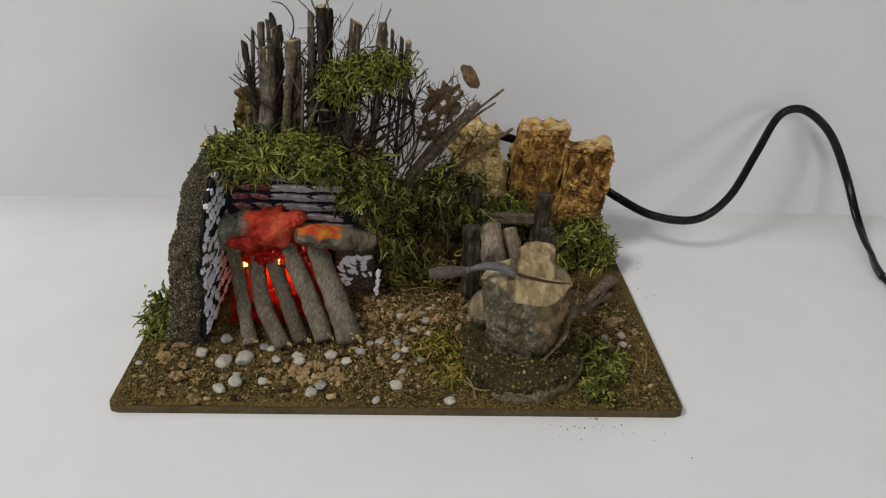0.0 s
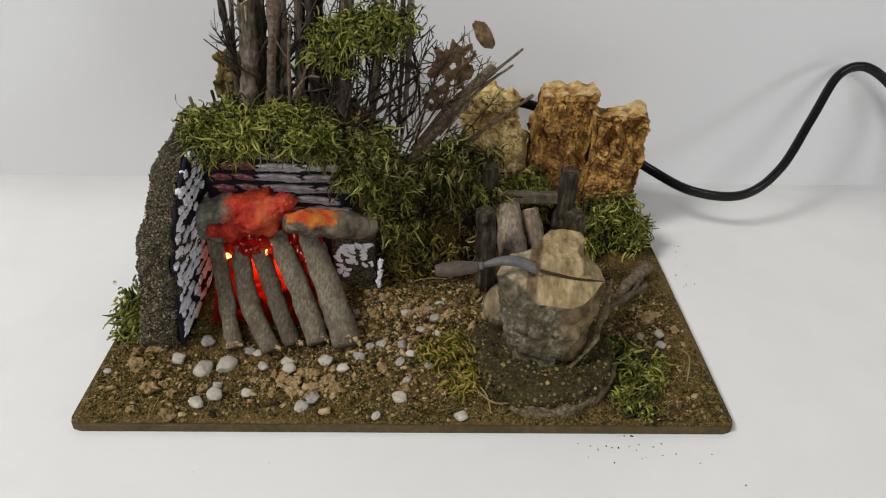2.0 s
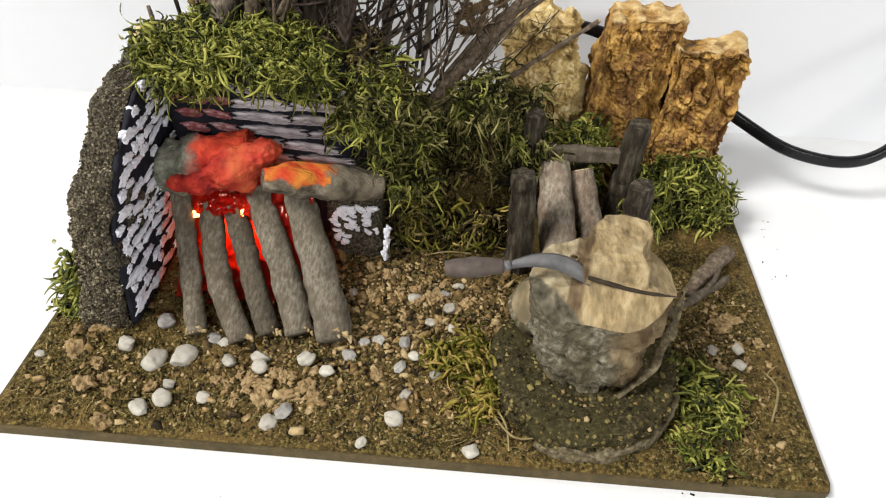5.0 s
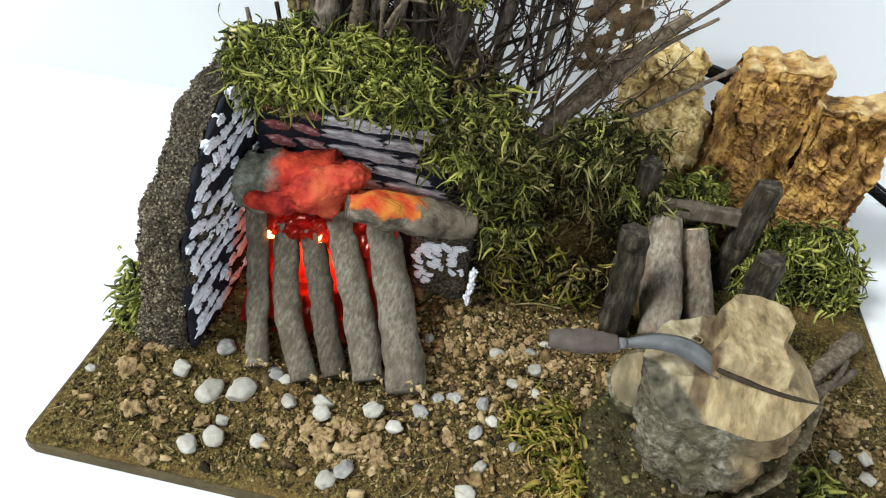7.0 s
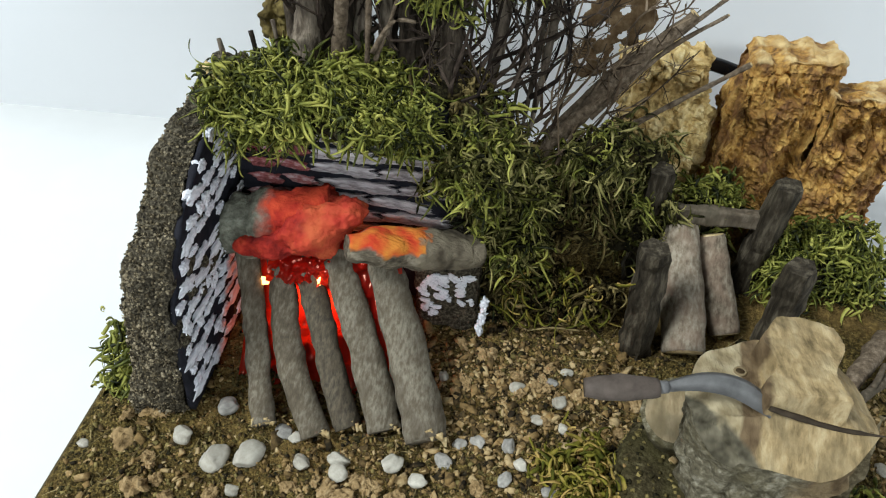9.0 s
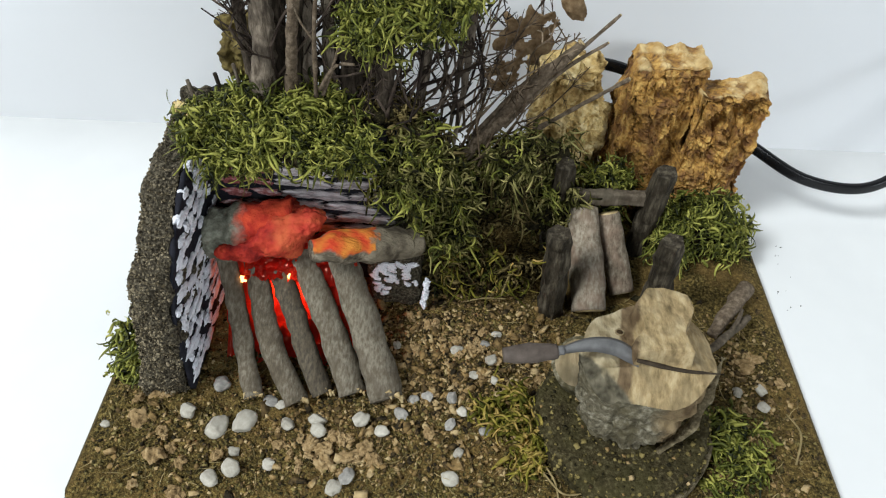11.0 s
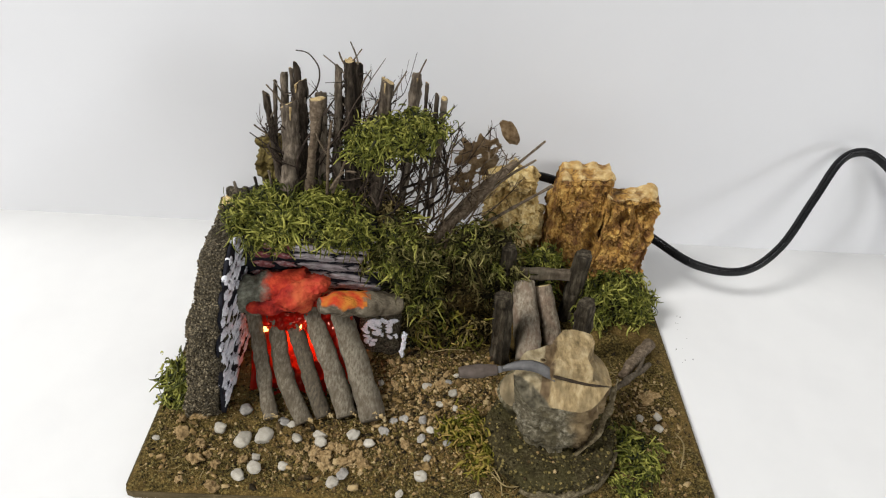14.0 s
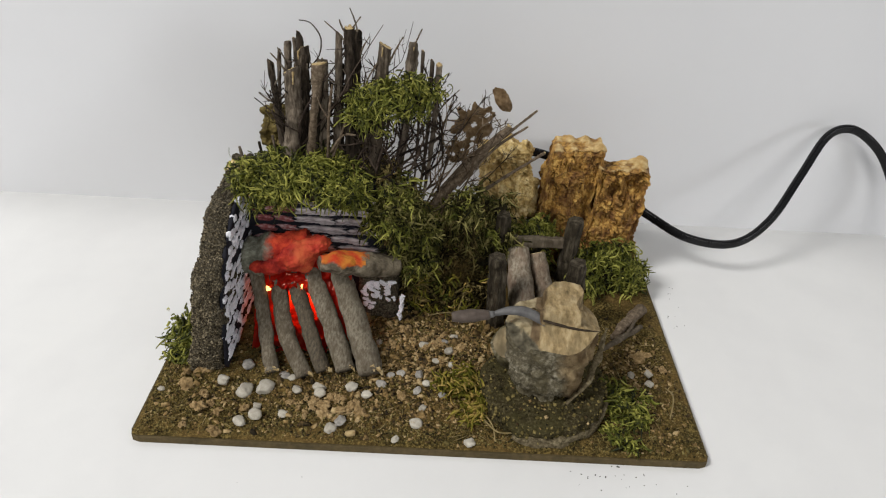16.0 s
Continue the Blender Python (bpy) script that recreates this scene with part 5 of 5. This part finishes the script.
moss("heather_leaves", ((-0.022, 0.090, 0.077, 0.007, 0.005, 0.008), (-0.010, 0.094, 0.058, 0.008, 0.005, 0.005)), 130, 0.0050, 0.00022, M_TWIG,
     "dark brown sprigs among the heather twigs", 33, core=False, ragged=0.0035)
rrng = np.random.default_rng(57)
rn = 55
rroot = np.column_stack([rrng.uniform(-0.012, 0.022, rn), rrng.uniform(0.0690, 0.0760, rn), rrng.uniform(0.006, 0.026, rn)])
rway = np.column_stack([rrng.normal(size=rn), rrng.normal(size=rn) * 0.4 - 0.3, rrng.normal(size=rn) * 0.8 - 0.3])
rv, rf = strands(rroot, rway, rrng.uniform(0.004, 0.011, rn), rrng.uniform(0.00025, 0.00055, rn), 0.9, rrng, 8, 0.2)
rv[:, 2] = np.maximum(rv[:, 2], 0.0046)
tagged(new("pale_roots", fast_mesh("pale_roots", rv, rf, M_MOSS_DRY)), "pale curling roots hanging out of the moss", "roots", kind="stuff")

# ---- cable ----


def flat_cable(points, count):
    c = spline(points, count)
    v, f, n = [], [], 16
    for k, p in enumerate(c):
        t = (c[min(k + 1, count - 1)] - c[max(k - 1, 0)]).normalized()
        x = Vector((0, 1, 0)).cross(t).normalized()
        y = t.cross(x)
        for s in range(n):
            a = 2 * math.pi * s / n
            ca, sa = math.cos(a), math.sin(a)
            w = 0.0021 * math.copysign(abs(ca) ** 0.7, ca)
            h = 0.0014 * math.copysign(abs(sa) ** 0.8, sa) * (1 - 0.16 * math.exp(-(ca / 0.22) ** 2))
            v.append(p + x * w + y * h)
    for k in range(count - 1):
        for s in range(n):
            a, b = k * n + s, k * n + (s + 1) % n
            f.append((a, b, b + n, a + n))
    f += [tuple(reversed(range(n))), tuple(range((count - 1) * n, count * n))]
    return v, f


CABLE = ((0.024, 0.1319, 0.047), (0.034, 0.1367, 0.0518), (0.050, 0.1406, 0.0498), (0.078, 0.1396, 0.0385), (0.104, 0.1310, 0.0245), (0.122, 0.1213, 0.0188), (0.143, 0.1194, 0.0185), (0.160, 0.1271, 0.0274),
         (0.175, 0.1416, 0.0447), (0.187, 0.1531, 0.0600), (0.1975, 0.1560, 0.0640), (0.208, 0.1550, 0.0600), (0.220, 0.1541, 0.0490), (0.232, 0.1502, 0.0290), (0.2365, 0.1377, 0.0120), (0.2345, 0.1175, 0.0042), (0.2285, 0.0867, 0.0030),
         (0.245, 0.0385, 0.0030), (0.32, -0.0300, 0.0030), (0.55, -0.0500, 0.0030))
thing("power_cable", flat_cable(CABLE, 220), M_CABLE, "black flat two-core cable looping from the base to the table", "cable")

# ---- pebbles ----


def chipped(n, planes, seed, soft=14.0):
    """A stone of unit size, worn flat on several sides."""
    rng = np.random.default_rng(seed)
    faces = []
    for i in range(planes):
        h, a = 1 - (2 * i + 1) / planes, 2.39996 * i
        m = Vector((math.cos(a) * math.sqrt(1 - h * h), math.sin(a) * math.sqrt(1 - h * h), h)) + Vector(rng.normal(0, 0.28, 3))
        faces.append((m.normalized(), rng.uniform(0.36, 0.52)))

    def bend(p):
        u = p.normalized()
        k = sum(max(0.0, u.dot(m) / d) ** soft for m, d in faces) + (1 / 0.56) ** soft
        return u * k ** (-1 / soft)
    return roughen(rounded(n, (-0.5, -0.5, -0.5), (0.5, 0.5, 0.5), 2.0, bend), [(0.35, 0.05), (0.15, 0.02)])


pebble_shapes = [mesh_of("pebble", chipped(9, 12, 70 + k, 17.0), M_PEBBLE) for k in range(6)]
grey_pebble_shapes = [mesh_of("pebble", chipped(8, 11, 80 + k, 17.0), M_PEBBLE_GREY) for k in range(5)]
lump_shapes = [mesh_of("cork_lump", roughen(chipped(9, 7, 90 + k, 60.0), [(0.55, 0.34), (0.25, 0.16), (0.11, 0.06)]), M_LUMP, False) for k in range(5)]
PEBBLES = ((-0.0970, 0.0220, 2.6), (-0.0750, 0.0260, 4.2), (-0.0660, 0.0216, 6.0), (-0.0590, 0.0235, 6.2), (-0.0640, 0.0068, 4.4), (-0.0590, 0.0097, 4.6), (-0.0600, 0.0152, 3.0),
           (-0.0500, 0.0117, 3.2), (-0.0500, 0.0294, 2.8), (-0.0470, 0.0235, 3.6), (-0.0390, 0.0250, 4.4), (-0.0380, 0.0216, 4.2), (-0.0270, 0.0255, 4.2), (-0.0210, 0.0225, 3.6),
           (-0.0320, 0.0058, 3.8), (-0.0010, 0.0491, 3.4), (0.0090, 0.0462, 3.8), (0.0040, 0.0413, 3.0), (-0.0020, 0.0097, 4.0), (0.0170, 0.0028, 3.8))
PEBBLES_B = ((0.0810, 0.0403, 3.4), (0.0880, 0.0413, 3.4), (0.0870, 0.0353, 3.2), (0.0110, 0.0570, 2.8), (-0.0090, 0.0028, 2.6), (0.0010, 0.0294, 3.0), (0.0000, 0.0166, 2.8), (-0.0190, 0.0511, 2.6), (0.0100, 0.0403, 2.6))
GREYS = ((-0.0680, 0.0353, 4.2), (-0.0530, 0.0304, 3.6), (-0.0160, 0.0275, 3.8), (-0.0290, 0.0087, 4.0), (0.0070, 0.0521, 3.0), (-0.0090, 0.0334, 3.2), (-0.0020, 0.0334, 3.2), (-0.0130, 0.0324, 2.8), (0.0070, 0.0235, 3.0), (-0.0025, 0.0250, 3.2))


def pebble(x, y, mm, shapes, label, group):
    ob = tagged(new("pebble", rnd.choice(shapes)), label, "pebble", group)
    w = mm * 1.16 / 1000
    h = w * rnd.uniform(0.55, 0.75)
    ob.matrix_basis = pose(x, y, ground(x, y) + h * 0.34, rnd.uniform(-15, 15), rnd.uniform(-15, 15), rnd.uniform(0, 360)) @ Matrix.Diagonal((w * 1.08, w * rnd.uniform(0.7, 0.9), h, 1))


for x, y, mm in PEBBLES + PEBBLES_B:
    pebble(x, y, mm, pebble_shapes, "small white pebble lying on the soil", "white pebbles")
for x, y, mm in GREYS:
    pebble(x, y, mm, grey_pebble_shapes, "small grey pebble lying on the soil", "grey pebbles")

LUMPS = ((-0.0720, 0.0028, 4.0), (-0.0800, 0.0127, 4.6), (-0.0880, 0.0230, 4.0), (-0.0730, 0.0112, 3.2), (-0.0350, 0.0117, 4.6), (-0.0290, 0.0152, 4.2), (-0.0360, 0.0166, 4.0), (-0.0250, 0.0176, 3.6),
         (-0.0400, 0.0176, 3.2), (-0.0230, 0.0137, 3.0), (-0.0330, 0.0201, 3.4), (-0.0850, 0.0314, 3.4), (-0.0640, 0.0137, 2.8), (0.0850, 0.0482, 3.4), (0.0900, 0.0521, 3.0), (0.0820, 0.0344, 3.0), (-0.0080, 0.0225, 3.0), (-0.0480, 0.0176, 2.8))
lrng = random.Random(29)
CHIPS = [(lrng.gauss(mx, dx), lrng.gauss(my, dy), lrng.uniform(1.6, 2.9)) for mx, my, dx, dy, n in ((-0.033, 0.0155, 0.007, 0.0045, 20), (-0.002, 0.046, 0.013, 0.009, 34), (-0.080, 0.017, 0.008, 0.007, 10), (0.086, 0.046, 0.005, 0.006, 8))
         for _ in range(n)]
for x, y, mm in LUMPS + tuple(CHIPS):
    ob = tagged(new("cork_lump", rnd.choice(lump_shapes)), "small tan lump of cork on the soil", "cork lump", "cork lumps")
    w = mm / 1000
    ob.matrix_basis = pose(x, y, ground(x, y) + w * 0.22, rnd.uniform(-30, 30), rnd.uniform(-30, 30), rnd.uniform(0, 360)) @ Matrix.Diagonal((w * rnd.uniform(1.0, 1.4), w * rnd.uniform(0.8, 1.1), w * rnd.uniform(0.6, 0.9), 1))

# ---- loose crumbs and straw ----


def crumbs(name, spots, label, material, seed, floor=None):
    """Cork crumbs strewn round spots: middle x, y, spread x, y, how many, size in mm."""
    rng = np.random.default_rng(seed)
    ball = np.array([(x, y, z) for z in (-1, 1) for y in (-1, 1) for x in (-1, 1)]) * 0.72
    sides = np.array([(0, 2, 3, 1), (4, 5, 7, 6), (0, 1, 5, 4), (2, 6, 7, 3), (0, 4, 6, 2), (1, 3, 7, 5)])
    vs = []
    for mx, my, dx, dy, count, mm in spots:
        for _ in range(count):
            x, y = rng.normal(mx, dx), rng.normal(my, dy)
            if floor is None and (abs(x) > BX - 0.001 - mm / 900 or not 0.002 < y < 0.12):
                continue
            w = mm / 2000 * rng.lognormal(0, 0.35)
            rot = np.array(Euler((rng.normal(0, 0.5), rng.normal(0, 0.5), rng.uniform(0, 6.3))).to_matrix())
            c = (ball * rng.uniform(0.45, 1.25, (8, 3))) * w * np.array([rng.uniform(0.8, 1.5), rng.uniform(0.5, 1.0), rng.uniform(0.25, 0.7)])
            c = c @ rot.T
            z = floor if floor is not None else ground(x, y)
            vs.append(c + np.array([x, y, z + w * 0.18]))
    n = len(vs)
    faces = (sides[None] + (np.arange(n) * 8)[:, None, None]).reshape(-1, 4)
    return tagged(new(name, fast_mesh(name, np.concatenate(vs), faces, material)), label, "crumbs", kind="stuff")


crumbs("cork_crumbs", ((-0.002, 0.050, 0.018, 0.013, 2400, 1.15), (0.000, 0.045, 0.020, 0.016, 700, 1.9), (-0.005, 0.040, 0.032, 0.018, 520, 1.7), (-0.035, 0.020, 0.020, 0.008, 330, 1.2), (-0.035, 0.017, 0.008, 0.006, 40, 2.0), (-0.078, 0.020, 0.012, 0.010, 150, 1.3), (-0.080, 0.018, 0.012, 0.010, 26, 2.0),
                       (0.084, 0.046, 0.009, 0.010, 420, 1.4), (0.0, 0.03, 0.06, 0.02, 1000, 1.0), (0.0, 0.014, 0.06, 0.009, 520, 0.9), (-0.03, 0.020, 0.03, 0.009, 600, 1.0), (0.085, 0.020, 0.010, 0.012, 220, 1.3)),
       "tan and brown cork crumbs strewn over the soil", M_CRUMB, 41)
crumbs("soil_grains", ((0.0, 0.02, 0.075, 0.022, 7500, 0.75), (0.0, 0.05, 0.06, 0.02, 4000, 0.85), (0.0, 0.006, 0.085, 0.005, 3000, 0.7), (-0.085, 0.04, 0.010, 0.02, 900, 0.7)), "fine dark grains of soil and sawdust", M_GRAIN, 43)
crumbs("dust_crumbs", ((0.109, 0.082, 0.002, 0.004, 6, 0.45), (0.067, -0.006, 0.010, 0.002, 20, 0.55), (0.093, -0.011, 0.004, 0.003, 3, 0.6), (0.112, 0.100, 0.003, 0.004, 6, 0.45), (-0.06, -0.012, 0.03, 0.004, 2, 0.4)),
       "dark crumbs fallen on the white table", M_SHADE_CRUMB, 42, 0.0)
srng = np.random.default_rng(51)
sn = 520
sx, sy = srng.uniform(-0.097, 0.097, sn), srng.beta(1.2, 2.0, sn) * 0.085 + 0.004
sroot = np.array([(x, y, ground(x, y) + 0.0004) for x, y in zip(sx, sy)])
sway = np.column_stack([srng.normal(size=sn), srng.normal(size=sn), np.abs(srng.normal(size=sn)) * 0.10])
stv, stf = strands(sroot, sway, srng.uniform(0.0015, 0.006, sn), 0.00013, 0.2, srng, 3)
stv[:, 2] = np.maximum(stv[:, 2], 0.0034)
tagged(new("straw_bits", fast_mesh("straw_bits", stv, stf, M_STRAW)), "pale bits of straw scattered on the soil", "straw", kind="stuff")
for pts in (((0.0140, 0.0700, 0.0075), (0.0070, 0.0690, 0.0085), (0.0005, 0.0675, 0.0080)), ((0.0910, 0.0180, 0.0050), (0.0930, 0.0250, 0.0090), (0.0925, 0.0330, 0.0060)),
            ((0.0225, 0.0120, 0.0060), (0.0270, 0.0060, 0.0070), (0.0330, 0.0070, 0.0060)), ((0.0200, 0.0180, 0.0070), (0.0250, 0.0100, 0.0065), (0.0260, 0.0030, 0.0055))):
    limb("straw_stalk", pts, [0.00032, 0.0003, 0.0002], M_STRAW, "pale dry stalk lying on the soil", "stalk", "dry stalks", 5, 12, 0, "")
